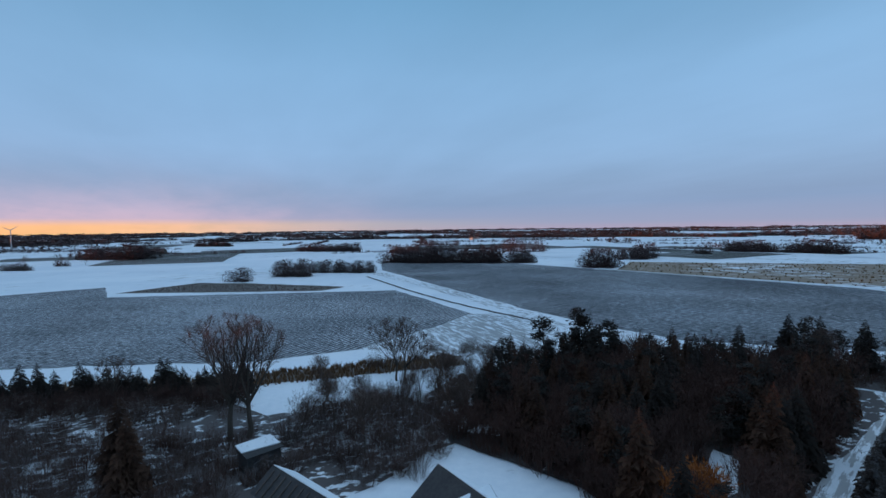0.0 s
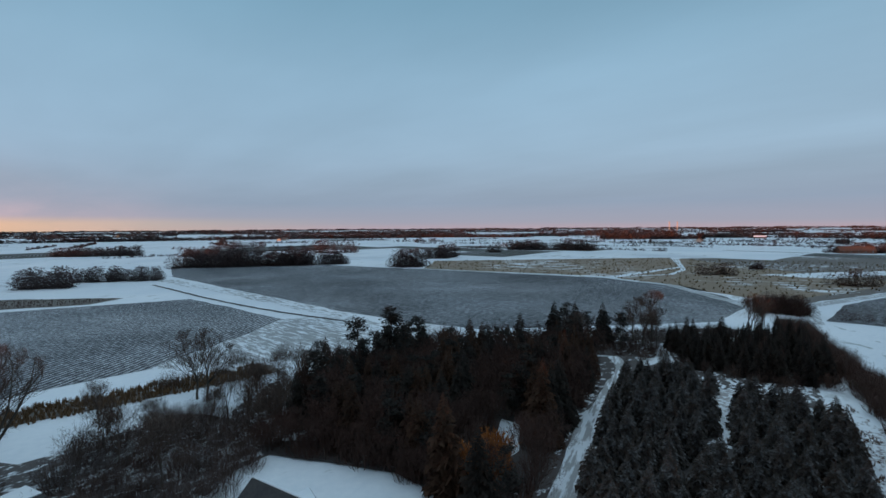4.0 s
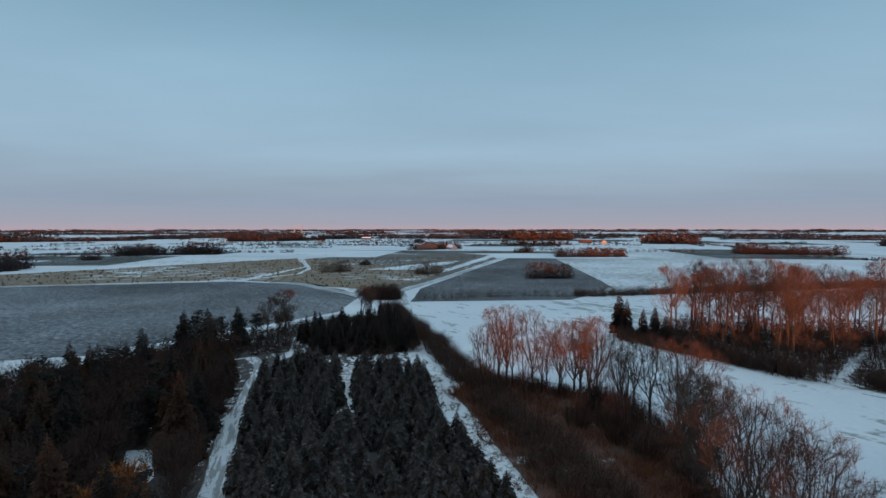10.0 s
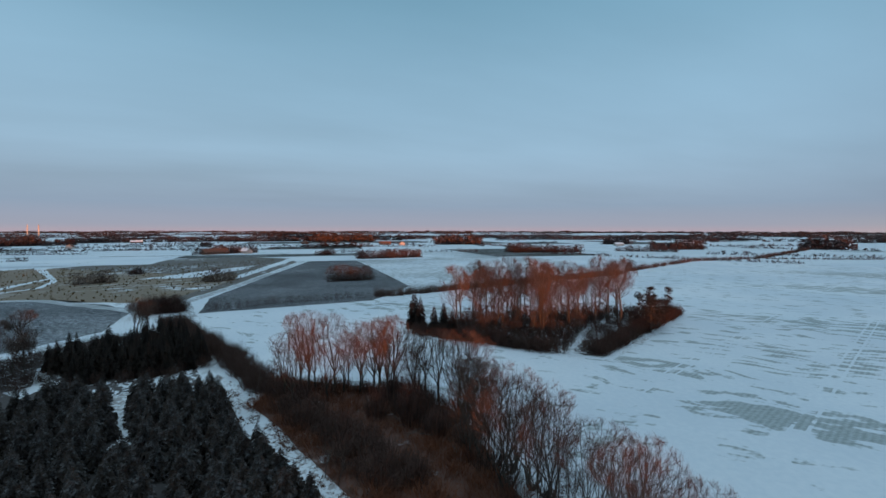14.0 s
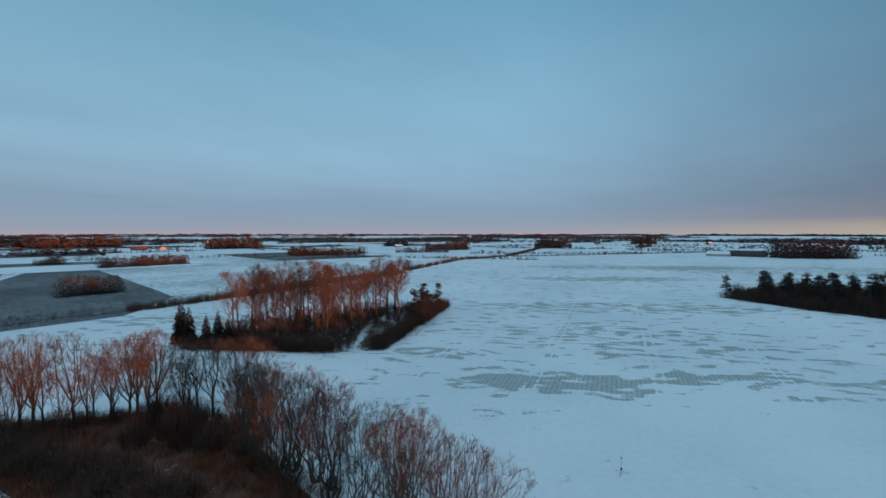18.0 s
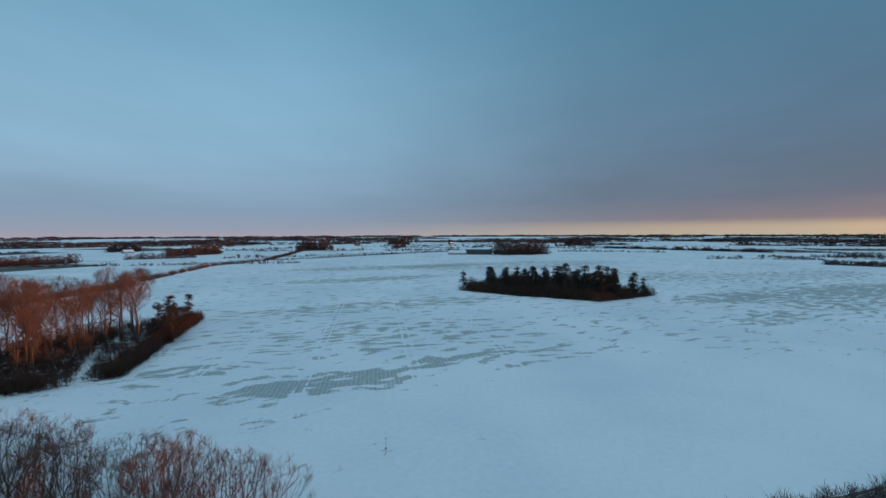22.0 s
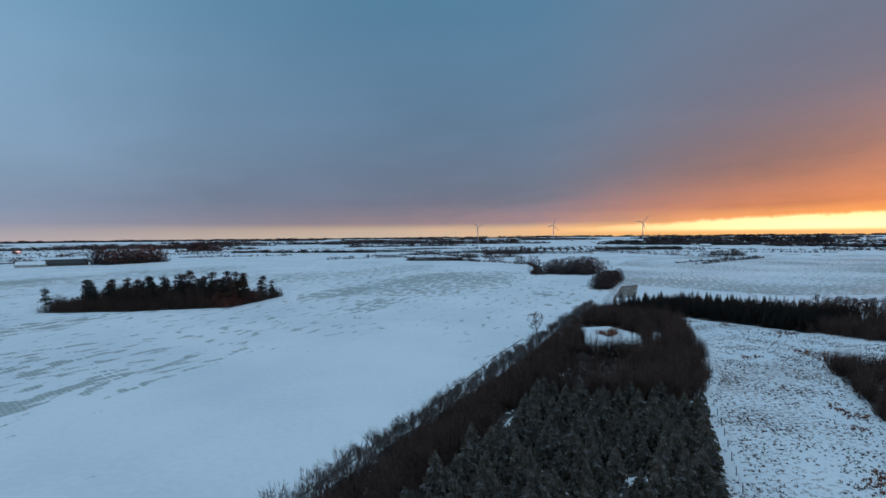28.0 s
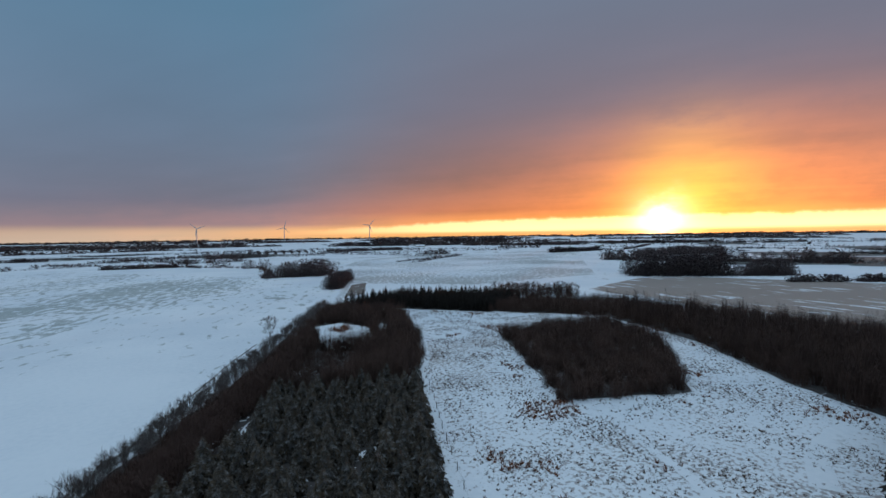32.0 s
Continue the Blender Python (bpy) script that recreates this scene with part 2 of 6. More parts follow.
def wheat_field(name, bare, turn, rows):
    """Snow on winter wheat, blown thin in drawn-out drifts: in each place (x, y, half length, half width) by an amount; drill rows and tramlines show."""
    m, g, p = material(name, 0.75, 0.25)
    pos = g.node("ShaderNodeNewGeometry").outputs["Position"]
    white, small = snow_colour(g, pos)
    swirl = g.node("ShaderNodeTexNoise", {"Vector": pos, "Scale": 0.035, "Detail": 2.0}).outputs[1]
    swirl = g.node("ShaderNodeVectorMath", {0: swirl, 1: (0.5, 0.5, 0.5)}, operation="SUBTRACT").outputs[0]
    bent = g.node("ShaderNodeVectorMath", {0: swirl, 1: (16, 16, 0), 2: pos}, operation="MULTIPLY_ADD").outputs[0]
    lie = g.mapping(bent, (2.4, 1, 1), turn)
    v = g.math("ADD", g.math("MULTIPLY", g.noise(lie, 0.30, 3, 0.5), 0.8), g.math("MULTIPLY", g.noise(lie, 0.9, 4, 0.6), 0.2))
    v = g.math("ADD", v, g.math("MULTIPLY", g.math("SUBTRACT", g.noise(pos, 0.011, 2, 0.5), 0.5), 0.16))
    for x, y, ln, wd, amount in WINDSWEPT:
        q = g.node("ShaderNodeMapping", {"Vector": bent, "Location": (x, y, 0), "Rotation": (0, 0, turn), "Scale": (ln, wd, 1)}, vector_type="TEXTURE").outputs[0]
        far_off = g.node("ShaderNodeVectorMath", {0: q}, operation="LENGTH").outputs["Value"]
        v = g.math("ADD", v, g.smooth(far_off, 0.45, 1.1, amount, 0.0))
    across = g.node("ShaderNodeSeparateXYZ", {0: g.mapping(pos, (1, 1, 1), rows)}).outputs[1]
    drill = g.math("SINE", g.math("MULTIPLY", across, 7.0))
    v = g.math("ADD", v, g.math("MULTIPLY", drill, 0.006))
    v = g.math("ADD", v, g.math("MULTIPLY", g.math("SUBTRACT", small, 0.5), 0.09))
    wheel = g.math("ABSOLUTE", g.math("SUBTRACT", g.math("ABSOLUTE", g.math("SUBTRACT", g.math("MODULO", g.math("ADD", across, 1000.0), 24.0), 12.0)), 1.0))
    v = g.math("SUBTRACT", v, g.smooth(wheel, 0.18, 0.34, 0.09, 0.0))
    crumbs = g.math("ADD", g.smooth(g.noise(lie, 2.2, 4, 0.65), 0.36, 0.62, 0.48, 0.74), g.math("MULTIPLY", drill, 0.07))
    fac = g.math("MULTIPLY", g.smooth(v, 0.566, 0.632), crumbs)
    ground = g.mix(g.noise(pos, 1.7, 4), col(*bare), col(*[c * 1.7 for c in bare]))
    finish(g, p, g.mix(fac, white, ground), g.math("ADD", small, g.math("MULTIPLY", fac, -0.5)), 0.35, 0.15)
    return m


WINDSWEPT = ((60, -67, 26, 9, 0.20), (46, -98, 22, 5, 0.13), (95, -49, 19, 8, 0.10), (120, -153, 85, 18, 0.10), (205, -236, 80, 18, 0.13), (60, -350, 120, 45, 0.07), (78, -112, 55, 30, 0.07),
             (28, -116, 30, 15, 0.06), (0, -256, 40, 18, 0.125), (-72, -310, 120, 60, 0.125), (-66, -335, 60, 22, 0.05), (-20, -205, 30, 12, 0.12), (-110, -226, 14, 7, 0.12), (170, 8, 45, 13, 0.09), (180, -430, 160, 70, 0.10),
             (270, -330, 130, 30, 0.12), (-40, -420, 130, 40, 0.08), (0, -78, 80, 46, -0.12))


def ploughed(name, soil, turn, snow, width, wander=5.0):
    """Ploughed earth with snow lying in the furrows."""
    m, g, p = material(name, 0.95, 0.1)
    pos = g.node("ShaderNodeNewGeometry").outputs["Position"]
    white, small = snow_colour(g, pos)
    lines = g.node("ShaderNodeTexWave", {"Vector": g.mapping(pos, (1, 1, 1), turn), "Scale": width, "Distortion": wander, "Detail": 3.0, "Detail Scale": 0.7}).outputs["Fac"]
    clods = g.noise(g.mapping(pos, (1, 3.0, 1), turn), 1.9, 5, 0.7)
    big = g.noise(pos, 0.016, 4, 0.6)
    v = g.math("ADD", g.math("MULTIPLY", lines, 0.17), g.math("ADD", g.math("MULTIPLY", clods, 0.80), g.math("MULTIPLY", big, 0.30)))
    fac = g.smooth(v, 0.80 - snow, 1.20 - snow)
    earth = g.mix(small, col(*soil), col(*[c * 1.6 for c in soil]))
    finish(g, p, g.mix(fac, earth, white), g.math("ADD", clods, lines), 0.7, 0.2)
    return m


def plant(name, a, b, scale=1.5, frost=0.0, rough=0.9):
    """Bark, twigs or needles in two tones, each plant a little different, with snow on what faces up."""
    m, g, p = material(name, rough, 0.15)
    obj = g.node("ShaderNodeTexCoord").outputs["Object"]
    geo = g.node("ShaderNodeNewGeometry")
    rnd = g.node("ShaderNodeObjectInfo").outputs["Random"]
    n = g.noise(obj, scale, 4)
    v = g.math("ADD", g.math("MULTIPLY", n, 0.5), g.math("ADD", g.math("MULTIPLY", rnd, 0.3), g.math("MULTIPLY", geo.outputs["Random Per Island"], 0.3)))
    c = g.mix(g.smooth(v, 0.25, 0.8), col(*a), col(*b))
    if frost:
        top = g.math("ABSOLUTE", g.node("ShaderNodeSeparateXYZ", {0: geo.outputs["True Normal"]}).outputs[2])
        fine = g.noise(obj, 1.3, 4)
        lying = g.math("MULTIPLY", g.smooth(top, 0.5, 0.95), g.smooth(fine, 0.40, 0.75))
        c = g.mix(g.math("MULTIPLY", lying, frost), c, SNOW_B)
    finish(g, p, c, n, 0.3, 0.05)
    return m


def plain(name, a, b, scale=2.0, rough=0.8, spec=0.3, metal=0.0, bump=0.3, stretch=(1, 1, 1)):
    m, g, p = material(name, rough, spec)
    p.inputs["Metallic"].default_value = metal
    obj = g.node("ShaderNodeTexCoord").outputs["Object"]
    n = g.noise(g.mapping(obj, stretch), scale, 5, 0.6)
    w = g.noise(obj, scale * 0.15, 3)
    finish(g, p, g.mix(g.smooth(g.math("ADD", g.math("MULTIPLY", n, 0.6), g.math("MULTIPLY", w, 0.4)), 0.3, 0.7), col(*a), col(*b)), n, bump, 0.02)
    return m


M = {
    "snow": snow_field("snow", (0.10, 0.09, 0.06), 0.55, 0.555, (2.5, 1, 1), 0.5, 0.22, edge=0.10),
    "wheat": wheat_field("snowy_winter_wheat", (0.13, 0.15, 0.13), radians(58), radians(132)),
    "far_snow": snow_field("far_snow", (0.10, 0.11, 0.08), 0.7, 0.56, (3, 1, 1), 0.6, 0.03),
    "thin_snow": snow_field("thin_snow", (0.12, 0.125, 0.11), 0.6, 0.475, (2.2, 1, 1), 0.9, 0.45, rows=0.5, edge=0.08),
    "drift": snow_field("drifted_snow", (0.10, 0.095, 0.085), 0.68, 0.455, (4.0, 1, 1), 2.0, 0.8, edge=0.10),
    "plough_w": ploughed("ploughed_field_west", (0.044, 0.045, 0.050), radians(-29), 0.285, 0.24, 2.4),
    "plough_e": ploughed("ploughed_field_east", (0.044, 0.046, 0.051), radians(75), 0.25, 0.24, 2.4),
    "plough_t": ploughed("ploughed_field_hill", (0.050, 0.048, 0.051), radians(55), 0.225, 0.26),
    "far_soil": ploughed("far_soil", (0.05, 0.05, 0.045), 0.3, 0.2, 0.1),
    "straw": snow_field("straw_grass", (0.130, 0.083, 0.040), 0.92, 0.345, (2.5, 1, 1), -0.7, 0.14, edge=0.12),
    "stubble": snow_field("stubble", (0.16, 0.11, 0.08), 0.85, 0.40, (4, 1, 1), 1.2, 0.2),
    "weeds": snow_field("dead_weeds", (0.065, 0.047, 0.033), 0.92, 0.38, (1, 1, 1), 0.0, 0.25),
    "meadow": snow_field("rough_meadow", (0.12, 0.075, 0.050), 0.6, 0.52, (1, 1, 1), 0.0, 1.4, edge=0.06, region=0.03),
    "garden": snow_field("garden_ground", (0.040, 0.029, 0.025), 0.94, 0.450, (1.6, 1, 1), 0.4, 0.8, edge=0.05, region=0.05),
    "brush": snow_field("brushwood_floor", (0.036, 0.025, 0.021), 0.94, 0.415, (1.6, 1, 1), 0.4, 0.8, edge=0.05, region=0.05),
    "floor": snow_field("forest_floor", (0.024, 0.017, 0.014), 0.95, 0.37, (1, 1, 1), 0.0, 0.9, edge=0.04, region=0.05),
    "track": snow_field("snowy_track", (0.10, 0.09, 0.08), 0.62, 0.455, (9, 1, 1), radians(41), 1.6),
    "bark": plant("bark", (0.045, 0.036, 0.030), (0.10, 0.085, 0.07), 3.0),
    "willow": plant("willow_twigs", (0.062, 0.041, 0.034), (0.128, 0.080, 0.063), 2.0),
    "alder": plant("alder_twigs", (0.06, 0.045, 0.038), (0.12, 0.085, 0.07), 2.0),
    "spruce": plant("spruce_needles", (0.020, 0.017, 0.015), (0.042, 0.034, 0.028), 1.2),
    "young": plant("young_spruce_needles", (0.027, 0.021, 0.018), (0.062, 0.048, 0.039), 1.2, 0.24),
    "fir": plant("fir_needles", (0.040, 0.030, 0.021), (0.098, 0.072, 0.050), 1.2, 0.34),
    "pine": plant("pine_needles", (0.018, 0.0170, 0.0160), (0.040, 0.036, 0.031), 1.0),
    "larch": plant("larch_twigs", (0.036, 0.021, 0.015), (0.070, 0.038, 0.024), 1.0),
    "brown": plant("brown_twigs", (0.046, 0.028, 0.023), (0.098, 0.058, 0.046), 1.5),
    "murk": plant("dark_brown_twigs", (0.040, 0.024, 0.020), (0.084, 0.049, 0.040), 1.2),
    "litter": snow_field("rusty_leaf_litter", (0.090, 0.036, 0.021), 0.95, 0.33, (1, 1, 1), 0.0, 0.3, edge=0.1),
    "frosted": plant("frosted_birch_twigs", (0.075, 0.060, 0.055), (0.15, 0.12, 0.11), 1.5, 0.75),
    "dusted": plant("snow_dusted_twigs", (0.046, 0.030, 0.026), (0.10, 0.064, 0.052), 1.5, 0.55),
    "orange": plant("orange_larch_twigs", (0.24, 0.082, 0.022), (0.34, 0.125, 0.035), 1.5),
    "rust": plant("rusty_bramble", (0.120, 0.046, 0.026), (0.205, 0.080, 0.043), 0.6),
    "farwood": plant("far_wood", (0.042, 0.033, 0.034), (0.090, 0.066, 0.065), 0.2),
    "tuft": plant("dead_grass", (0.080, 0.047, 0.034), (0.17, 0.100, 0.066), 1.0),
    "reed": plant("dead_reeds", (0.13, 0.078, 0.043), (0.26, 0.155, 0.082), 1.0),
    "strawtuft": plant("straw_tufts", (0.10, 0.070, 0.036), (0.22, 0.15, 0.07), 1.0),
    "turbine": plain("grey_turbine_paint", (0.34, 0.35, 0.36), (0.40, 0.41, 0.42), 1.0, 0.5),
    "white": plain("white_painted_steel", (0.70, 0.70, 0.70), (0.78, 0.78, 0.77), 1.0, 0.5),
    "roofsnow": plain("snow_on_roof", (0.74, 0.77, 0.81), (0.82, 0.84, 0.86), 1.2, 0.8, 0.2),
    "tile": plain("dark_roof", (0.035, 0.035, 0.038), (0.06, 0.058, 0.056), 3.0, 0.8),
    "brickwall": plain("brick_wall", (0.12, 0.055, 0.038), (0.18, 0.085, 0.056), 6.0, 0.9),
    "board": plain("weathered_boards", (0.06, 0.05, 0.045), (0.12, 0.10, 0.085), 6.0, 0.85, stretch=(1, 1, 8)),
    "limewash": plain("pale_wall", (0.38, 0.36, 0.33), (0.48, 0.46, 0.43), 2.0, 0.9),
    "glass": plain("dark_glass", (0.02, 0.025, 0.03), (0.03, 0.035, 0.04), 2.0, 0.1, 0.5, bump=0.0),
    "steel": plain("galvanised_steel", (0.30, 0.31, 0.32), (0.42, 0.43, 0.44), 4.0, 0.45, 0.5, 0.8),
}


# ---- mesh tools ----
class Soup:
    """Vertices and faces, gathered for one mesh."""

    def __init__(self):
        self.v, self.f, self.barked = [], [], 0

    def quad(self, a, b, c, d):
        n = len(self.v)
        self.v += [a, b, c, d]
        self.f.append((n, n + 1, n + 2, n + 3))

    def tri(self, a, b, c):
        n = len(self.v)
        self.v += [a, b, c]
        self.f.append((n, n + 1, n + 2))

    def tube(self, pts, radii, sides=5, cap=False):
        n0 = len(self.v)
        for i, p in enumerate(pts):
            d = (pts[min(i + 1, len(pts) - 1)] - pts[max(i - 1, 0)]).normalized()
            u = d.cross(Vector((0.31, 0.95, 0.05))).normalized()
            w = d.cross(u)
            for s in range(sides):
                a = 2 * math.pi * s / sides
                self.v.append(p + (u * math.cos(a) + w * math.sin(a)) * radii[i])
        for i in range(len(pts) - 1):
            for s in range(sides):
                a, b = n0 + i * sides + s, n0 + i * sides + (s + 1) % sides
                self.f.append((a, b, b + sides, a + sides))
        if cap:
            self.f.append(tuple(n0 + (len(pts) - 1) * sides + s for s in range(sides)))
            self.f.append(tuple(n0 + s for s in reversed(range(sides))))

    def box(self, x0, x1, y0, y1, z0, z1):
        n = len(self.v)
        self.v += [Vector(p) for p in ((x0, y0, z0), (x1, y0, z0), (x1, y1, z0), (x0, y1, z0), (x0, y0, z1), (x1, y0, z1), (x1, y1, z1), (x0, y1, z1))]
        self.f += [tuple(n + i for i in q) for q in ((3, 2, 1, 0), (4, 5, 6, 7), (0, 1, 5, 4), (1, 2, 6, 5), (2, 3, 7, 6), (3, 0, 4, 7))]

    def mesh(self, name, mat, smooth=False):
        me = bpy.data.meshes.new(name)
        me.from_pydata(self.v, [], self.f)
        me.materials.append(mat)
        if self.barked:
            me.materials.append(M["bark"])
            me.polygons.foreach_set("material_index", [1] * self.barked + [0] * (len(self.f) - self.barked))
        if smooth:
            me.shade_smooth()
        me.update()
        return me


def thing(name, label, category, group="", kind=""):
    return tagged(new(name), label, category, group, kind)


def part(name, soup, mat, parent, label="", smooth=False):
    ob = new(name, soup.mesh(name, mat, smooth) if isinstance(soup, Soup) else soup)
    ob.parent = parent
    return tagged(ob, label)


def inside(poly, x, y):
    hit = False
    for (x0, y0), (x1, y1) in zip(poly, poly[1:] + poly[:1]):
        if (y0 > y) != (y1 > y) and x < (x1 - x0) * (y - y0) / (y1 - y0) + x0:
            hit = not hit
    return hit


def scatter(poly, step, rng, holes=(), jitter=0.38, turn=0.0):
    """Places in a polygon, planted roughly in rows."""
    cx, cy = sum(p[0] for p in poly) / len(poly), sum(p[1] for p in poly) / len(poly)
    r = max(math.hypot(p[0] - cx, p[1] - cy) for p in poly)
    n = int(r / step) + 1
    c, s = math.cos(turn), math.sin(turn)
    out = []
    for i in range(-n, n + 1):
        for j in range(-n, n + 1):
            u, v = (i + rng.uniform(-jitter, jitter)) * step, (j + rng.uniform(-jitter, jitter)) * step
            x, y = cx + u * c - v * s, cy + u * s + v * c
            if inside(poly, x, y) and not any(inside(h, x, y) for h in holes):
                out.append((x, y))
    return out


def along(line, step, rng, wide=0.0):
    out = []
    for (x0, y0), (x1, y1) in zip(line, line[1:]):
        d = math.hypot(x1 - x0, y1 - y0)
        for i in range(max(1, int(d / step))):
            f = (i + rng.random()) / max(1, int(d / step))
            o = rng.uniform(-wide, wide)
            out.append((x0 + (x1 - x0) * f - (y1 - y0) / d * o, y0 + (y1 - y0) * f + (x1 - x0) / d * o))
    return out


def ribbon(line, width):
    """The outline of a strip along a line."""
    a, b = [], []
    for i, (x, y) in enumerate(line):
        (xa, ya), (xb, yb) = line[max(i - 1, 0)], line[min(i + 1, len(line) - 1)]
        d = math.hypot(xb - xa, yb - ya)
        nx, ny = -(yb - ya) / d * width / 2, (xb - xa) / d * width / 2
        a.append((x + nx, y + ny)), b.append((x - nx, y - ny))
    return a + b[::-1]


def patch(name, poly, z, mat, label, category, wobble=0.6, step=4.0):
    """A field: a sheet on the ground with an uneven edge."""
    pts = []
    for (x0, y0), (x1, y1) in zip(poly, poly[1:] + poly[:1]):
        n = max(1, min(60, int(math.hypot(x1 - x0, y1 - y0) / step)))
        for i in range(n):
            x, y = x0 + (x1 - x0) * i / n, y0 + (y1 - y0) * i / n
            q = noise.noise_vector((x * 0.11, y * 0.11, 3.0)) + noise.noise_vector((x * 0.5, y * 0.5, 9.0)) * 0.5
            pts.append((x + q.x * wobble, y + q.y * wobble))
    bm = bmesh.new()
    top = [bm.verts.new((x, y, z)) for x, y in pts]
    f = bm.faces.new(top)
    if f.normal.z < 0 or sum((a[0] * b[1] - b[0] * a[1]) for a, b in zip(pts, pts[1:] + pts[:1])) < 0:
        f.normal_flip()
    bmesh.ops.triangulate(bm, faces=[f])
    me = bpy.data.meshes.new(name)
    bm.to_mesh(me), bm.free()
    me.materials.append(mat)
    return tagged(new(name, me), label, category, "", "structure")


# ---- ground and fields ----
def make_ground():
    """One sheet to the horizon, finer near the middle, rising a little far off."""
    rings, spokes = [0, 60, 140, 260, 420, 700, 1100, 1700, 2500, 3400, 4300, 4900], 96
    v, f = [(0, 0, 0)], []
    for r in rings[1:]:
        for s in range(spokes):
            a = 2 * math.pi * s / spokes
            x, y = r * math.cos(a), r * math.sin(a)
            rise = max(0.0, r - 1500) / 3400
            v.append((x, y, rise * (7 + 6 * noise.noise((x * 0.0012, y * 0.0012, 0)))))
    for s in range(spokes):
        f.append((0, 1 + s, 1 + (s + 1) % spokes))
    for k in range(len(rings) - 2):
        for s in range(spokes):
            a, b = 1 + k * spokes + s, 1 + k * spokes + (s + 1) % spokes
            f.append((a, a + spokes, b + spokes, b))
    me = bpy.data.meshes.new("ground")
    me.from_pydata(v, [], f)
    me.materials.append(M["snow"])
    me.update()
    return tagged(new("ground", me), "flat snow-covered farmland reaching to the horizon", "ground", "", "structure")


make_ground()
WHEAT = [(20, -20), (70, 22), (125, 62), (150, 78), (190, 22), (214, -4), (255, -62), (305, -136), (430, -280), (440, -700), (120, -690), (-90, -480), (-150, -350), (-150, -235), (-112, -178),
         (-61, -121), (-27, -77), (-12, -56), (5, -35)]
patch("snow_field", WHEAT, 0.03, M["wheat"], "snow-covered winter wheat field with green patches blown bare", "field")
patch("ploughed_field_west", [(-205, 206), (-174, 236), (-146, 200), (-22, 212), (9, 152), (-3, 131), (-20, 108), (-40, 99), (-81, 96), (-140, 90), (-230, 110)], 0.05, M["plough_w"], "dark ploughed field with snow lying in its furrows", "field", 1.0)
patch("ploughed_field_east", [(-55, 405), (50, 372), (105, 303), (182, 206), (189, 164), (177, 124), (159, 104), (128, 92), (95, 101), (60, 112), (41, 134), (36, 146), (27, 161), (13, 194), (-7, 238), (-42, 318)], 0.05, M["plough_e"], "dark ploughed field with snow lying in its furrows", "field", 1.0)
patch("ploughed_field_hill", [(158, 79), (195, 93), (300, 103), (445, 115), (650, 137), (364, 46), (237, 8), (188, 21)], 0.05, M["plough_t"], "dark ploughed field sloping down to a hedge", "field", 0.8)
patch("thin_snow_field", [(222, 9), (276, 57), (413, 111), (640, 120), (650, -60), (440, -130), (312, -132), (258, -62)], 0.04, M["thin_snow"], "snowy field with stubble rows showing through", "field", 1.0)
patch("field_margin", [(192, 166), (186, 140), (166, 110), (152, 88), (128, 84), (95, 97), (30, 118), (36, 132), (60, 118), (142, 108), (180, 146)], 0.045, M["meadow"], "rough field margin with dead grass in thin snow", "field", 1.2, 3.0)
patch("windswept_field", [(-170, -262), (-222, -190), (-330, -170), (-480, -270), (-720, -420), (-620, -620), (-330, -500), (-240, -390)], 0.062, M["thin_snow"], "snowy field blown thin beyond a spruce belt", "field", 1.5)
patch("road_verge", ribbon([(170, 97), (184, 104), (251, 108), (330, 116), (445, 128)], 8.0), 0.055, M["weeds"], "dark verge of dead weeds along a field road", "verge", 1.5, 3.0)
patch("junction", [(66, 67), (79, 68), (88, 52), (92, 46), (82, 40), (74, 46), (74, 54)], 0.10, M["brush"], "brown litter and patchy snow between two plantations", "forest floor", 1.2, 2.0)
patch("field_corner", [(-20, 108), (-3, 131), (9, 152), (28, 150), (36, 134), (60, 112), (95, 101), (95, 96), (60, 97), (30, 102), (4, 103)], 0.04, M["drift"], "drifted snow with dead grass in a field corner", "field", 1.2, 3.0)
patch("straw_field", [(113, 300), (148, 365), (350, 302), (280, 232), (190, 204)], 0.05, M["straw"], "fallow field of straw-coloured dead grass", "field", 1.0)
patch("weed_strip", [(-151, 212), (-134, 252), (-100, 246), (-48, 228), (-58, 213)], 0.06, M["weeds"], "strip of dark dead weeds beside a field", "field", 1.5)
patch("rough_meadow", [(-40, -18), (-67, -55), (-102, -97), (-130, -145), (-158, -108), (-174, -76), (-156, -40), (-127, -10), (-112, 12), (-60, 20)], 0.04, M["meadow"], "rough meadow with dead grass tussocks standing in the snow", "field", 1.2)
TRACK = [(20, 28), (30, 37.5), (41, 47.5), (52, 56), (63, 64), (69, 69), (73, 76)]
patch("track_verge", ribbon(TRACK, 9.5), 0.09, M["brush"], "dark litter and thin snow beside a forest track", "verge", 0.5, 2.0)
patch("forest_track", ribbon(TRACK, 2.7), 0.17, M["track"], "snow-covered forest track with wheel ruts", "track", 0.5, 2.0)
patch("field_road", ribbon([(150, 78), (160, 84), (182, 97), (251, 101), (330, 108), (445, 121), (707, 135)], 4.6), 0.08, M["track"], "snow-covered field road", "road", 0.5)
patch("farm_track", ribbon([(-43, 296), (-5, 222), (28, 150), (30, 128)], 8.0), 0.08, M["drift"], "snow-covered track between two ploughed fields", "track", 1.0)
patch("track_ditch", ribbon([(-46, 276), (-17, 213), (-3, 186), (10, 164), (21, 148), (31, 134)], 1.5), 0.11, M["floor"], "narrow ditch of dark dead weeds beside a snowy track", "ditch", 0.4, 2.0)
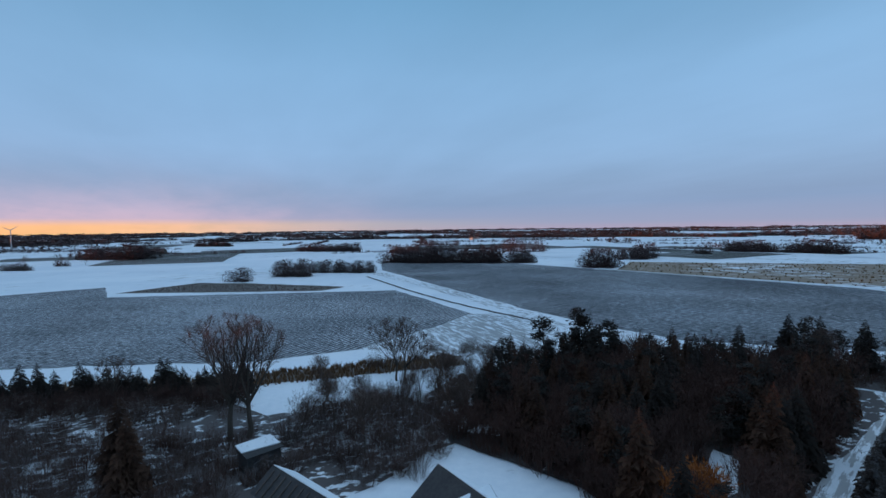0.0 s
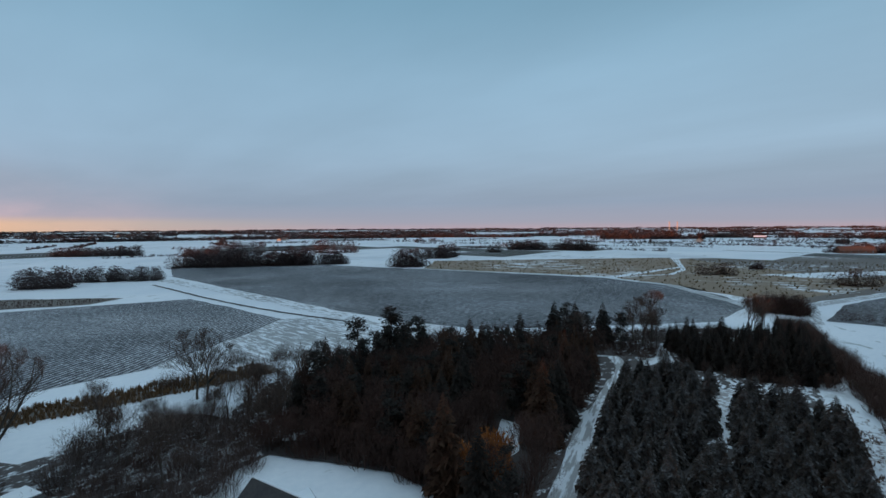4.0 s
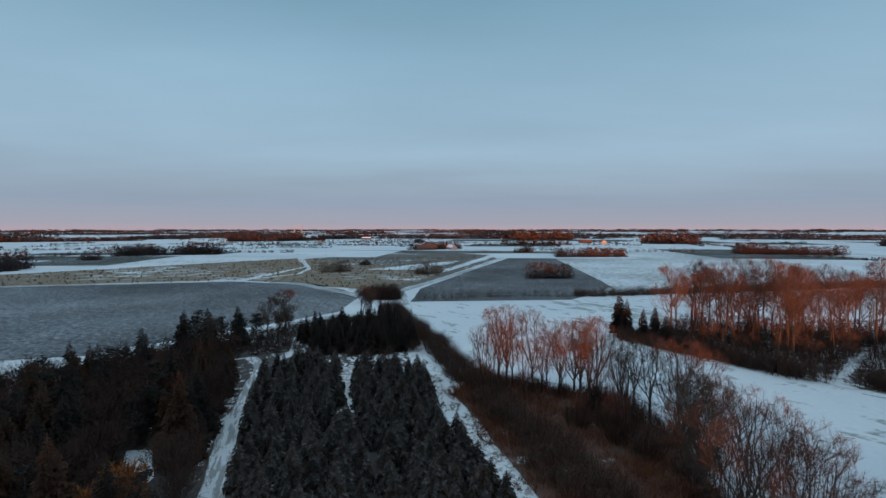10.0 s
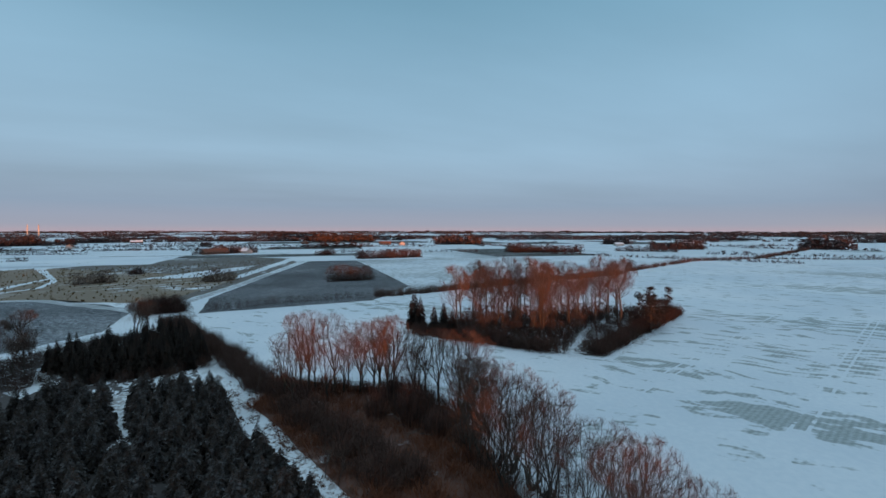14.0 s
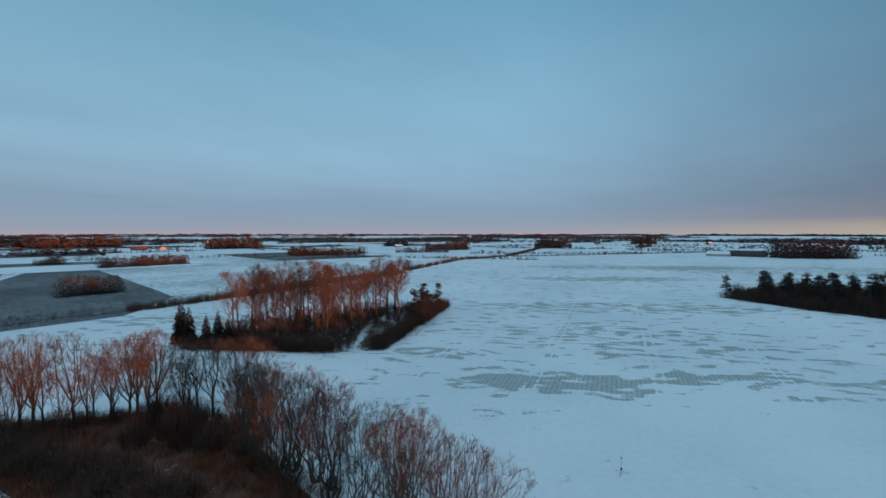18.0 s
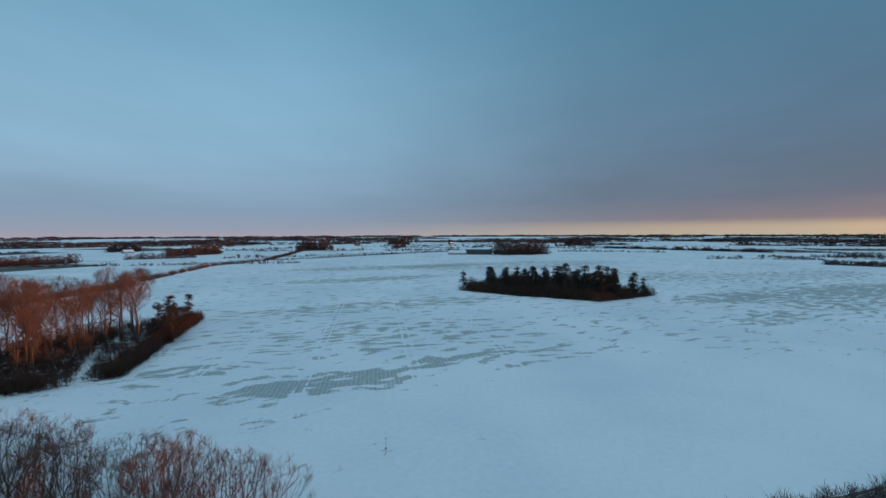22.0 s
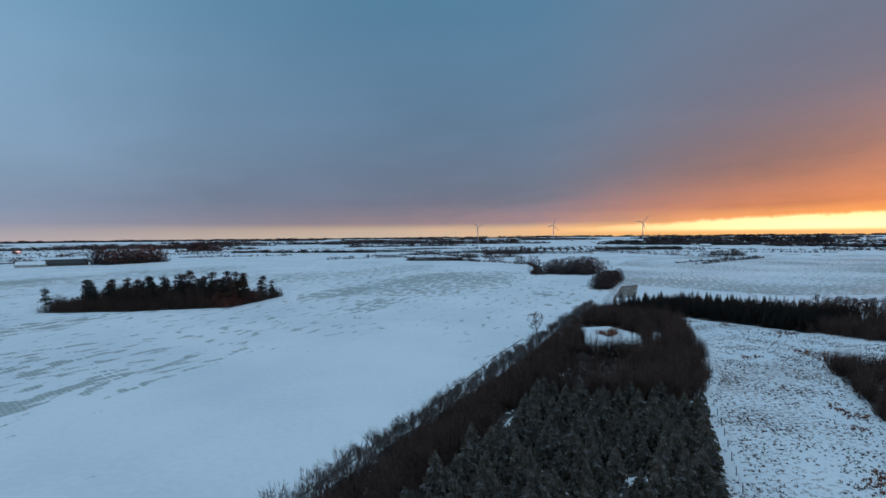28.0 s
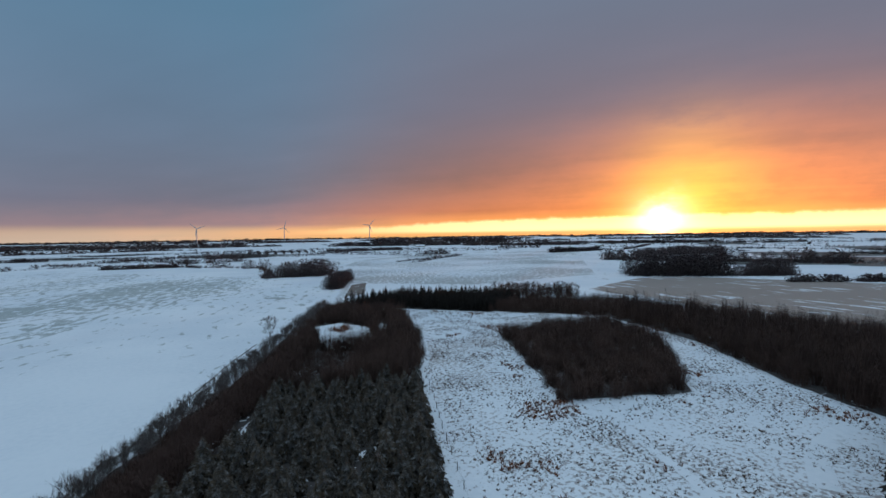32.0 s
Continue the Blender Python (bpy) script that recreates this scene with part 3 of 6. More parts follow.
patch("grass_ride", [(87, 39.5), (76, 28), (59, 13), (44, 1), (36, 5), (45, 10), (53, 17), (71, 30), (80, 41)], 0.07, M["meadow"], "grassy ride with patchy snow beside young spruces", "grass", 0.7, 2.0)

WOOD_A = [(5, 68), (9, 57.5), (15.5, 49), (18, 41), (22, 33), (30.5, 42), (51, 59.5), (69, 75), (63, 84), (30, 90), (13, 85)]
SPRUCE_B1 = [(24, 25), (31.5, 36), (65, 64), (76, 52), (66, 47.9), (50, 34), (34, 20)]
SPRUCE_B2 = [(34, 17), (50, 31.5), (66, 45), (73, 46), (77, 40), (70, 31), (52, 18), (40, 7)]
BLOCK_C = [(80, 66), (92, 78), (112, 72), (124, 68), (98, 46), (88, 48)]
COPSE = [(125, 2), (103, -33), (100, -44), (152, -91), (162, -80), (150, -20)]
ISLE = [(118, -216), (88, -212), (42, -214), (25, -250), (60, -266), (110, -258), (124, -236)]
PLANT_P = [(-11, -29), (-18, -42), (-30, -56), (-44, -72), (-50, -78), (-75, -67), (-57, -42), (-45, -25)]
WOOD_E = [(-46, -84), (-50, -79), (-75, -69), (-90, -84), (-106, -106), (-124, -138), (-110, -166), (-62, -104)]
GLADE = [(-75, -105), (-83, -103), (-93, -109), (-100, -124), (-98, -138), (-87, -138), (-80, -124)]
GLADE_2 = [(-100, -113), (-105, -116), (-108, -126), (-102, -127)]
BAND = [(-132, -147), (-118, -172), (-150, -168), (-190, -130), (-212, -90), (-196, -40), (-190, 6), (-117, 4), (-127, -12), (-156, -42), (-174, -78), (-155, -113)]
LANE = [(56, 39), (66, 47.5), (74, 53.5), (78, 49), (79, 42), (76, 43), (72, 47), (67, 45.5), (57, 37.5)]
BLOCK_F = [(-124, -86), (-105, -62), (-87, -39), (-109, -25), (-149, -48), (-165, -74)]
WILLOWS = [(84, 26), (78, 2), (66, -10), (48, -13), (34, -18), (26, -6), (40, 2), (54, 13), (70, 26)]
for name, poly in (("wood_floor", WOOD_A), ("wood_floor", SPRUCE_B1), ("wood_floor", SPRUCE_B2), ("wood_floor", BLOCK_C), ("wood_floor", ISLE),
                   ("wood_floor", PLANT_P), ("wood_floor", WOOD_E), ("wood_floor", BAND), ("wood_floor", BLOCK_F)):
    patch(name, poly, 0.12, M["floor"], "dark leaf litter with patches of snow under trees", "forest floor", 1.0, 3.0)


patch("bramble_floor", WILLOWS, 0.12, M["litter"], "rusty leaf litter under brambles and willows", "forest floor", 1.0, 3.0)
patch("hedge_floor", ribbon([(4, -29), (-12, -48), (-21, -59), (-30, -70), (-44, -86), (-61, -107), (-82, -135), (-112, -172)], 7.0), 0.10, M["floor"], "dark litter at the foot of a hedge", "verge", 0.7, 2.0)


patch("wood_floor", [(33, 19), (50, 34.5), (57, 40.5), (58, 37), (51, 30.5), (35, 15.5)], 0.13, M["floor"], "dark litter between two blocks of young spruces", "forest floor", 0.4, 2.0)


# ---- trees ----
def spruce(rng, h, r, whorls, per, droop=0.25, lean=0.0):
    """Trunk and boughs of a spruce: drooping boughs all the way up, each a spine with feathered side sprays."""
    stem, boughs = Soup(), Soup()
    stem.tube([Vector((0, 0, -0.1)), Vector((0, 0, h * 0.5)), Vector((lean, 0, h))], [h * 0.016, h * 0.010, 0.01], 5)
    count = int(whorls * per * 1.3)
    for k in range(count):
        f = ((k + rng.random()) / count) ** 1.15
        reach = r * (1 - f) ** 0.78 * rng.uniform(0.7, 1.12) + 0.06 * r
        a = k * 2.4 + rng.uniform(-0.5, 0.5)
        d = Vector((math.cos(a), math.sin(a), 0))
        s = Vector((-d.y, d.x, 0))
        base = Vector((lean * f, 0, h * (0.03 + 0.95 * f)))
        sag = -droop * rng.uniform(0.4, 1.5) * (1.1 - 0.7 * f)
        tip = base + d * reach + Vector((0, 0, reach * sag))
        boughs.tri(base + s * 0.12 * reach, base - s * 0.12 * reach, tip)
        for u, w in ((0.30, 0.40), (0.55, 0.36), (0.78, 0.26)):
            q = base.lerp(tip, u) + Vector((0, 0, -0.06 * reach * u))
            for side in (-1, 1):
                e = q + d * reach * rng.uniform(0.14, 0.30) + s * side * reach * w * rng.uniform(0.6, 1.15) + Vector((0, 0, -reach * rng.uniform(0.06, 0.38)))
                o = d * reach * 0.17
                boughs.tri(q - o, q + o, e)
    top = Vector((lean, 0, h))
    boughs.tri(top + Vector((0.07, 0, -0.5)), top + Vector((-0.05, 0.06, -0.5)), top + Vector((0, 0, 0.25)))
    return stem, boughs


def leaf_clump(soup, rng, c, r, n, flat=0.7, size=0.45):
    for _ in range(n):
        d = Vector((rng.gauss(0, 1), rng.gauss(0, 1), rng.gauss(0, 1) * flat)).normalized() * r * rng.uniform(0.45, 1.0)
        d.z *= flat
        p = c + d
        a, b = Vector((rng.uniform(-1, 1), rng.uniform(-1, 1), rng.uniform(-0.6, 0.6))), Vector((rng.uniform(-1, 1), rng.uniform(-1, 1), rng.uniform(-0.6, 0.6)))
        soup.tri(p, p + a * r * size, p + b * r * size)


def pine(rng, h):
    stem, crown = Soup(), Soup()
    pts = [Vector((rng.uniform(-0.2, 0.2) * k / 4, rng.uniform(-0.2, 0.2) * k / 4, h * k / 5 - 0.1)) for k in range(6)]
    stem.tube(pts, [h * 0.018 * (1 - 0.16 * k) for k in range(6)], 6)
    for k in range(34):
        f = rng.uniform(0.17, 1.0)
        a = rng.uniform(0, 6.28)
        ln = h * 0.22 * (1.12 - f) ** 0.6 * rng.uniform(0.6, 1.15)
        b = Vector((0, 0, h * f))
        tip = b + Vector((math.cos(a) * ln, math.sin(a) * ln, ln * rng.uniform(-0.05, 0.35)))
        stem.tube([b, (b + tip) / 2 + Vector((0, 0, -0.05 * ln)), tip], [h * 0.004, h * 0.003, h * 0.002], 3)
        leaf_clump(crown, rng, tip, h * 0.10 * rng.uniform(0.7, 1.2), 34, 0.65, 0.42)
        leaf_clump(crown, rng, (b + tip * 2) / 3, h * 0.075, 22, 0.6, 0.45)
    leaf_clump(crown, rng, Vector((0, 0, h * 0.97)), h * 0.07, 30, 0.9, 0.5)
    return stem, crown


def bare_tree(rng, h, fork=0.25, spread=(0.45, 0.58, 0.68, 0.8, 0.9), kids=(4, 5, 5, 5, 3), lengths=(0.30, 0.20, 0.14, 0.10, 0.07), twig=0.022, stems=1, thick=0.012, low=0.55):
    """A leafless tree: a trunk that forks, limbs and a haze of twigs. Returns the soups of trunk and crown."""
    stem, crown = Soup(), Soup()
    last = len(kids)

    def grow(p, d, ln, r, level):
        bend = Vector((rng.uniform(-1, 1), rng.uniform(-1, 1), rng.uniform(-0.1, 0.6))) * (0.14 + 0.05 * level)
        q = p + (d - bend * 0.5).normalized() * ln * 0.5
        d2 = (d + bend + Vector((0, 0, 0.08))).normalized()
        e = q + d2 * ln * 0.5
        r2 = r * 0.66
        if level == 0:
            stem.tube([p - Vector((0, 0, 0.2)), p.lerp(q, 0.3), q, e], [r * 1.45, r * 1.1, r * 0.95, r * 0.8], 7)
            r2 = r * 0.74
        elif level < 3:
            crown.tube([p, q, e], [r, r * 0.82, r2], 4 if level == 1 else 3)
        else:
            w = Vector((rng.uniform(-1, 1), rng.uniform(-1, 1), rng.uniform(-0.3, 0.3))).normalized() * max(r, twig * 0.5)
            crown.quad(p - w, p + w, q + w * 0.85, q - w * 0.85)
            crown.tri(q - w * 0.85, q + w * 0.85, e)
        if level >= last:
            return
        for i in range(kids[level]):
            f = 1.0 if i == 0 else rng.uniform(0.45, 1.0) if level else rng.uniform(low, 1.0)
            at = p.lerp(q, 2 * f) if f < 0.5 else q.lerp(e, 2 * f - 1)
            ang = 0.14 if i == 0 else spread[level] * rng.uniform(0.65, 1.35)
            az = rng.uniform(0, 6.283)
            u = d2.cross(Vector((0.3, 0.2, 0.9) if abs(d2.z) < 0.9 else (1, 0.1, 0))).normalized()
            w = d2.cross(u)
            nd = (d2 * math.cos(ang) + (u * math.cos(az) + w * math.sin(az)) * math.sin(ang)).normalized()
            grow(at, nd, h * lengths[level] * rng.uniform(0.7, 1.12) * (1.0 if level else 1.3 - 0.5 * f), r2 * (1 if i == 0 else 0.74 if level else 0.55), level + 1)

    for s in range(stems):
        a = 6.283 * s / stems + rng.uniform(-0.5, 0.5)
        d = Vector((math.cos(a) * 0.34, math.sin(a) * 0.34, 1)) if stems > 1 else Vector((rng.uniform(-0.06, 0.06), rng.uniform(-0.06, 0.06), 1))
        grow(Vector((math.cos(a), math.sin(a), 0)) * (0.3 * (stems > 1)), d.normalized(), h * fork * rng.uniform(0.85, 1.1), h * thick / stems ** 0.4, 0)
    return stem, crown


def dome_tree(rng, h, r, fork=0.25, limbs=8, branches=8, sprays=8, twigs=9, low=0.35, stems=1, thick=0.014, twig=0.019, leader=False):
    """A leafless tree with a rounded crown: limbs that sweep up and out, branches, sprays and a rim of fine twigs within a dome."""
    stem, wood_, crown = Soup(), Soup(), Soup()
    mid, up = h * (low + 1) / 2, h * (1 - low) / 2

    def held(p):
        """Pulls a point back into the dome."""
        k = math.sqrt((p.x * p.x + p.y * p.y) / (r * r) + ((p.z - mid) / up) ** 2 if p.z > mid else (p.x * p.x + p.y * p.y) / (r * r))
        k /= rng.uniform(0.86, 1.10)
        return p if k <= 1 else Vector((p.x / k, p.y / k, mid + (p.z - mid) / k if p.z > mid else p.z))

    def limb(soup, a, b, bow, r0, r1, sides):
        pts = [a.lerp(b, t / 4) + bow * math.sin(math.pi * t / 4) + Vector((rng.uniform(-1, 1), rng.uniform(-1, 1), rng.uniform(-1, 1))) * (b - a).length * 0.03 * (0 < t < 4) for t in range(5)]
        soup.tube(pts, [r0 + (r1 - r0) * t / 4 for t in range(5)], sides)
        return pts

    def on(pts, f):
        k = min(3, int(f * 4))
        return pts[k].lerp(pts[k + 1], f * 4 - k)

    starts = []
    for k in range(stems):
        a = 6.283 * k / stems + rng.uniform(-0.4, 0.4)
        foot = Vector((math.cos(a), math.sin(a), 0)) * (0.05 * r * (stems > 1))
        head = Vector((math.cos(a) * r * 0.22 * (stems > 1) + rng.uniform(-0.3, 0.3), math.sin(a) * r * 0.22 * (stems > 1) + rng.uniform(-0.3, 0.3), h * fork * rng.uniform(0.9, 1.1)))
        rr = h * thick / stems ** 0.4
        if leader:
            head = Vector((rng.uniform(-0.5, 0.5), rng.uniform(-0.5, 0.5), h * 0.94))
        limb(stem, foot - Vector((0, 0, 0.2)), head, Vector((rng.uniform(-0.2, 0.2), rng.uniform(-0.2, 0.2), 0)), rr * 1.25, rr * (0.15 if leader else 0.8), 6)
        starts.append((head, rr * 0.62))
    for k in range(limbs):
        head, rr = starts[k % stems]
        if leader:
            head = Vector((rng.uniform(-0.1, 0.1), rng.uniform(-0.1, 0.1), h * (fork + (0.82 - fork) * (k + rng.random()) / limbs)))
        a = 6.283 * (k + rng.uniform(-0.3, 0.3)) / limbs
        out = rng.uniform(0.3, 0.9) if k else 0.1
        end = Vector((math.cos(a) * r * out, math.sin(a) * r * out, mid + up * math.sqrt(max(0.05, 1 - out * out)) * rng.uniform(0.55, 0.85)))
        at = head - Vector((0, 0, 0 if leader else rng.uniform(0, 0.3) * h * fork))
        if leader:
            end = held(Vector((math.cos(a) * r * out, math.sin(a) * r * out, head.z + h * rng.uniform(0.16, 0.34))))
        main = limb(wood_, at, end, Vector((math.cos(a), math.sin(a), -0.7)) * h * 0.04 * out, rr * rng.uniform(0.6, 0.9), rr * 0.2, 4)
        for i in range(branches):
            f = 1.0 if i == 0 else rng.uniform(0.18, 1.0)
            b0 = on(main, f)
            az = rng.uniform(0, 6.283)
            d = Vector((math.cos(az) + math.cos(a) * 0.7, math.sin(az) + math.sin(a) * 0.7, rng.uniform(0.5, 1.5))).normalized()
            b1 = held(b0 + d * h * 0.20 * rng.uniform(0.7, 1.2))
            side = limb(crown, b0, b1, Vector((d.x, d.y, -0.5)) * h * 0.012, rr * 0.24, rr * 0.08, 3)
            for j in range(sprays):
                c0 = on(side, 1.0 if j == 0 else rng.uniform(0.2, 1.0))
                e = (c0 - Vector((0, 0, mid - up * 0.6))).normalized() * 0.9 + Vector((rng.uniform(-1, 1), rng.uniform(-1, 1), rng.uniform(-0.3, 1.0))) * 0.75
                e.normalize()
                c1 = held(c0 + e * h * 0.105 * rng.uniform(0.7, 1.2))
                w = Vector((rng.uniform(-1, 1), rng.uniform(-1, 1), rng.uniform(-0.3, 0.3))).normalized() * twig * 0.8
                crown.quad(c0 - w, c0 + w, c1 + w * 0.6, c1 - w * 0.6)
                for _ in range(twigs):
                    t0 = c0.lerp(c1, rng.uniform(0.1, 1.0))
                    g = (e + Vector((rng.uniform(-1, 1), rng.uniform(-1, 1), rng.uniform(-0.4, 0.8))) * 0.7).normalized()
                    crown.tri(t0 - w * 0.5, t0 + w * 0.5, held(t0 + g * h * 0.07 * rng.uniform(0.6, 1.2)))
    whole = both(wood_, crown)
    whole.barked = len(wood_.f)
    return stem, whole


def shrub(rng, h, r, n, twig=0.03, base=0.6, side=5):
    """A leafless shrub: many thin branching shoots under an uneven dome."""
    s = Soup()
    lobes = [(rng.uniform(0, 6.283), rng.uniform(0.75, 1.15)) for _ in range(4)]
    for _ in range(n):
        a, lean = rng.uniform(0, 6.28), math.sqrt(rng.random())
        swell = max(k * (0.75 + 0.25 * math.cos(a - o)) for o, k in lobes)
        p = Vector((math.cos(a), math.sin(a), 0)) * r * base * lean
        top = h * swell * math.sqrt(max(0.06, 1 - 0.9 * lean * lean)) * rng.uniform(0.62, 0.98)
        tip = Vector((math.cos(a) * r * lean * swell, math.sin(a) * r * lean * swell, top)) + Vector((rng.uniform(-1, 1), rng.uniform(-1, 1), 0)) * r * 0.2
        q = p.lerp(tip, 0.5) + Vector((rng.uniform(-1, 1), rng.uniform(-1, 1), 0)) * r * 0.14
        w = Vector((rng.uniform(-1, 1), rng.uniform(-1, 1), 0)).normalized() * twig * 0.36
        s.quad(p - w, p + w, q + w, q - w)
        s.tri(q - w, q + w, tip)
        for _ in range(side):
            o = Vector((rng.uniform(-1, 1), rng.uniform(-1, 1), rng.uniform(-0.25, 0.75))) * h * 0.17
            b = q.lerp(tip, rng.random())
            s.tri(b - w * 0.8, b + w * 0.8, b + o)
    return s


def tree_things(name, label, category, parts, mats, group):
    """A tree of its own parts, standing at the origin until it is copied."""
    ob = thing(name, label, category, group)
    for (pname, soup), mat in zip(parts, mats):
        part(pname, soup, mat, ob)
    return ob


def plant_out(protos, places, rng, lo=0.85, hi=1.15, z=0.1):
    """Sets copies of the models out; the models themselves take the first places."""
    for i, (x, y) in enumerate(places):
        s = rng.uniform(lo, hi)
        m = Matrix.LocRotScale((x, y, z), Euler((rng.uniform(-0.03, 0.03), rng.uniform(-0.03, 0.03), rng.uniform(0, 6.28))), (s * rng.uniform(0.9, 1.1), s * rng.uniform(0.9, 1.1), s))
        p = protos[i % len(protos)]
        if i < len(protos):
            p.matrix_basis = m
        else:
            c = copy_thing(p, m)
            c.matrix_basis = m


def spruces(n, name, label, group, mat, h, r, whorls, per, seed):
    out = []
    for k in range(n):
        rng = random.Random(seed + k)
        st, bo = spruce(rng, h * rng.uniform(0.9, 1.1), r, whorls, per)
        out.append(tree_things(name, label, "tree", (("trunk", st), ("crown", bo)), (M["bark"], mat), group))
    return out


def pines(n, name, label, group, h, seed):
    out = []
    for k in range(n):
        st, cr = pine(random.Random(seed + k), h)
        out.append(tree_things(name, label, "tree", (("trunk", st), ("crown", cr)), (M["bark"], M["pine"]), group))
    return out


def bares(n, name, label, group, mat, h, seed, **kw):
    out = []
    for k in range(n):
        a, b = bare_tree(random.Random(seed + k), h, **kw)
        out.append(tree_things(name, label, "tree", (("trunk", a), ("crown", b)), (M["bark"], mat), group))
    return out


def domes(n, name, label, group, mat, h, r, seed, **kw):
    out = []
    for k in range(n):
        rng = random.Random(seed + k)
        a, b = dome_tree(rng, h * rng.uniform(0.93, 1.05), r * rng.uniform(0.88, 1.12), **kw)
        out.append(tree_things(name, label, "tree", (("trunk", a), ("crown", b)), (M["bark"], mat), group))
    return out


def thickets(n, name, label, group, mat, h, r, count, seed, twig=0.03):
    return [tree_things(name, label, "shrub", (("crown", shrub(random.Random(seed + k), h, r, count, twig)),), (mat,), group) for k in range(n)]


def join(name, soups, places, rng, mat, label, category, lo=0.8, hi=1.15, z=0.0, wide=1.0):
    """Many plants that nobody could count, joined into one object."""
    models = []
    for s in soups:
        tris = [(f[0], f[k], f[k + 1]) for f in s.f for k in range(1, len(f) - 1)]
        models.append((np.array([tuple(v) for v in s.v]), np.array(tris)))
    vs, fs, n = [], [], 0
    for i, p in enumerate(places):
        v, f = models[rng.randrange(len(models))]
        a, k = rng.uniform(0, 6.283), rng.uniform(lo, hi) * (p[3] if len(p) > 3 else 1.0)
        c, s = math.cos(a) * k * wide, math.sin(a) * k * wide
        q = np.stack([v[:, 0] * c - v[:, 1] * s + p[0], v[:, 0] * s + v[:, 1] * c + p[1], v[:, 2] * k + (p[2] if len(p) > 2 else z)], 1)
        vs.append(q), fs.append(f + n)
        n += len(v)
    if not vs:
        return None
    v, f = np.concatenate(vs), np.concatenate(fs)
    me = bpy.data.meshes.new(name)
    me.vertices.add(len(v)), me.loops.add(f.size), me.polygons.add(len(f))
    me.vertices.foreach_set("co", v.astype(np.float32).ravel())
    me.loops.foreach_set("vertex_index", f.astype(np.int32).ravel())
    me.polygons.foreach_set("loop_start", np.arange(0, f.size, 3, dtype=np.int32))
    me.materials.append(mat)
    me.update(calc_edges=True)
    return tagged(new(name, me), label, category, "", "stuff")


def both(a, b):
    s = Soup()
    for o in (a, b):
        n = len(s.v)
        s.v += o.v
        s.f += [tuple(i + n for i in f) for f in o.f]
    return s


def far_tree(rng, h, r, n, size=0.55):
    """A tree seen from far: a stem and loose clumps of twigs with an uneven outline."""
    s = Soup()
    if n > 40:
        s.tube([Vector((0, 0, 0)), Vector((0, 0, h * 0.6))], [h * 0.02, h * 0.01], 3)
    for _ in range(n):
        a, e = rng.uniform(0, 6.283), rng.random()
        rr = r * math.sqrt(rng.random()) * (0.35 + 0.65 * math.sin(math.pi * min(0.95, 0.15 + 0.8 * e)))
        p = Vector((math.cos(a) * rr, math.sin(a) * rr, h * (0.02 + 0.93 * e * e ** 0.3)))
        if n > 40:
            u = Vector((rng.uniform(-1, 1), rng.uniform(-1, 1), rng.uniform(-0.5, 1.0))) * r * size
            w = Vector((rng.uniform(-1, 1), rng.uniform(-1, 1), rng.uniform(-0.6, 0.6))) * r * size * 0.5
            s.tri(p - w, p + w, p + u)
            continue
        u, w = [Vector((rng.uniform(-1, 1), rng.uniform(-1, 1), rng.uniform(-0.8, 0.8))) * r * size for _ in range(2)]
        s.tri(p, p + u, p + w)
    return s


rng = random.Random(7)
# ---- dark wood between the lawn and the forest track ----
DARK = "trees of the dark wood"
mixed = spruces(1, "spruce", "dark spruce in a dense wood", DARK, M["spruce"], 10.0, 2.8, 17, 9, 10) \
    + spruces(2, "larch", "leafless reddish-brown larch in a dense wood", DARK, M["larch"], 10.0, 2.7, 17, 9, 14) \
    + pines(1, "pine", "dark bushy pine in a dense wood", DARK, 9.5, 18) \
    + bares(4, "alder", "leafless dark brown alder in a dense wood", DARK, M["murk"], 10.0, 20, fork=0.2, spread=(0.5, 0.6, 0.7, 0.8, 0.8), kids=(5, 4, 4, 3, 3), twig=0.06)
OPEN = [(27.5, 46), (29, 52), (33.5, 57), (35, 54), (31, 48)]
THINNED = [(24, 44), (26, 49), (29, 52), (34, 57), (37, 54), (31, 43)]
NEAR_LARCH = [(20, 40), (21, 46), (26, 46.5), (29, 42), (24, 37)]
plant_out(mixed, scatter(WOOD_A, 2.6, rng, holes=(OPEN, NEAR_LARCH, THINNED)), rng, 0.65, 1.08)
plant_out(pines(2, "pine", "broad dark pine standing over a dense wood", "broad pines of the wood", 12.5, 590), [(22, 77), (26, 80), (19, 74), (30, 83), (25, 84), (17, 78)], rng, 0.85, 1.05)
patch("clearing", OPEN, 0.16, M["meadow"], "small snowy clearing beside a forest track", "clearing", 0.8, 1.5)
join("undergrowth", [shrub(random.Random(500 + k), 5.0, 2.4, 60, 0.1) for k in range(3)], scatter(WOOD_A, 3.2, rng, holes=(OPEN, NEAR_LARCH)), rng, M["murk"], "dark leafless undergrowth in a dense wood", "shrubs", 0.6, 1.2)
plant_out(pines(2, "pine", "tall dark pine at the end of a forest track", "pines by the track", 12.5, 24), [(72, 84), (76, 82), (66, 84), (79, 80), (9, 70), (8, 64)], rng, 0.62, 0.92)
plant_out(bares(2, "larch", "bushy orange-brown larch beside a forest track", "orange larches", M["orange"], 6.4, 28, fork=0.3, spread=(0.6, 0.7, 0.8, 0.9, 0.9), kids=(9, 5, 4, 3, 3), lengths=(0.3, 0.2, 0.14, 0.1, 0.08), low=0.1, twig=0.13), [(23.8, 41.8), (25.6, 43.6), (22, 43.4)], rng, 0.8, 1.05)

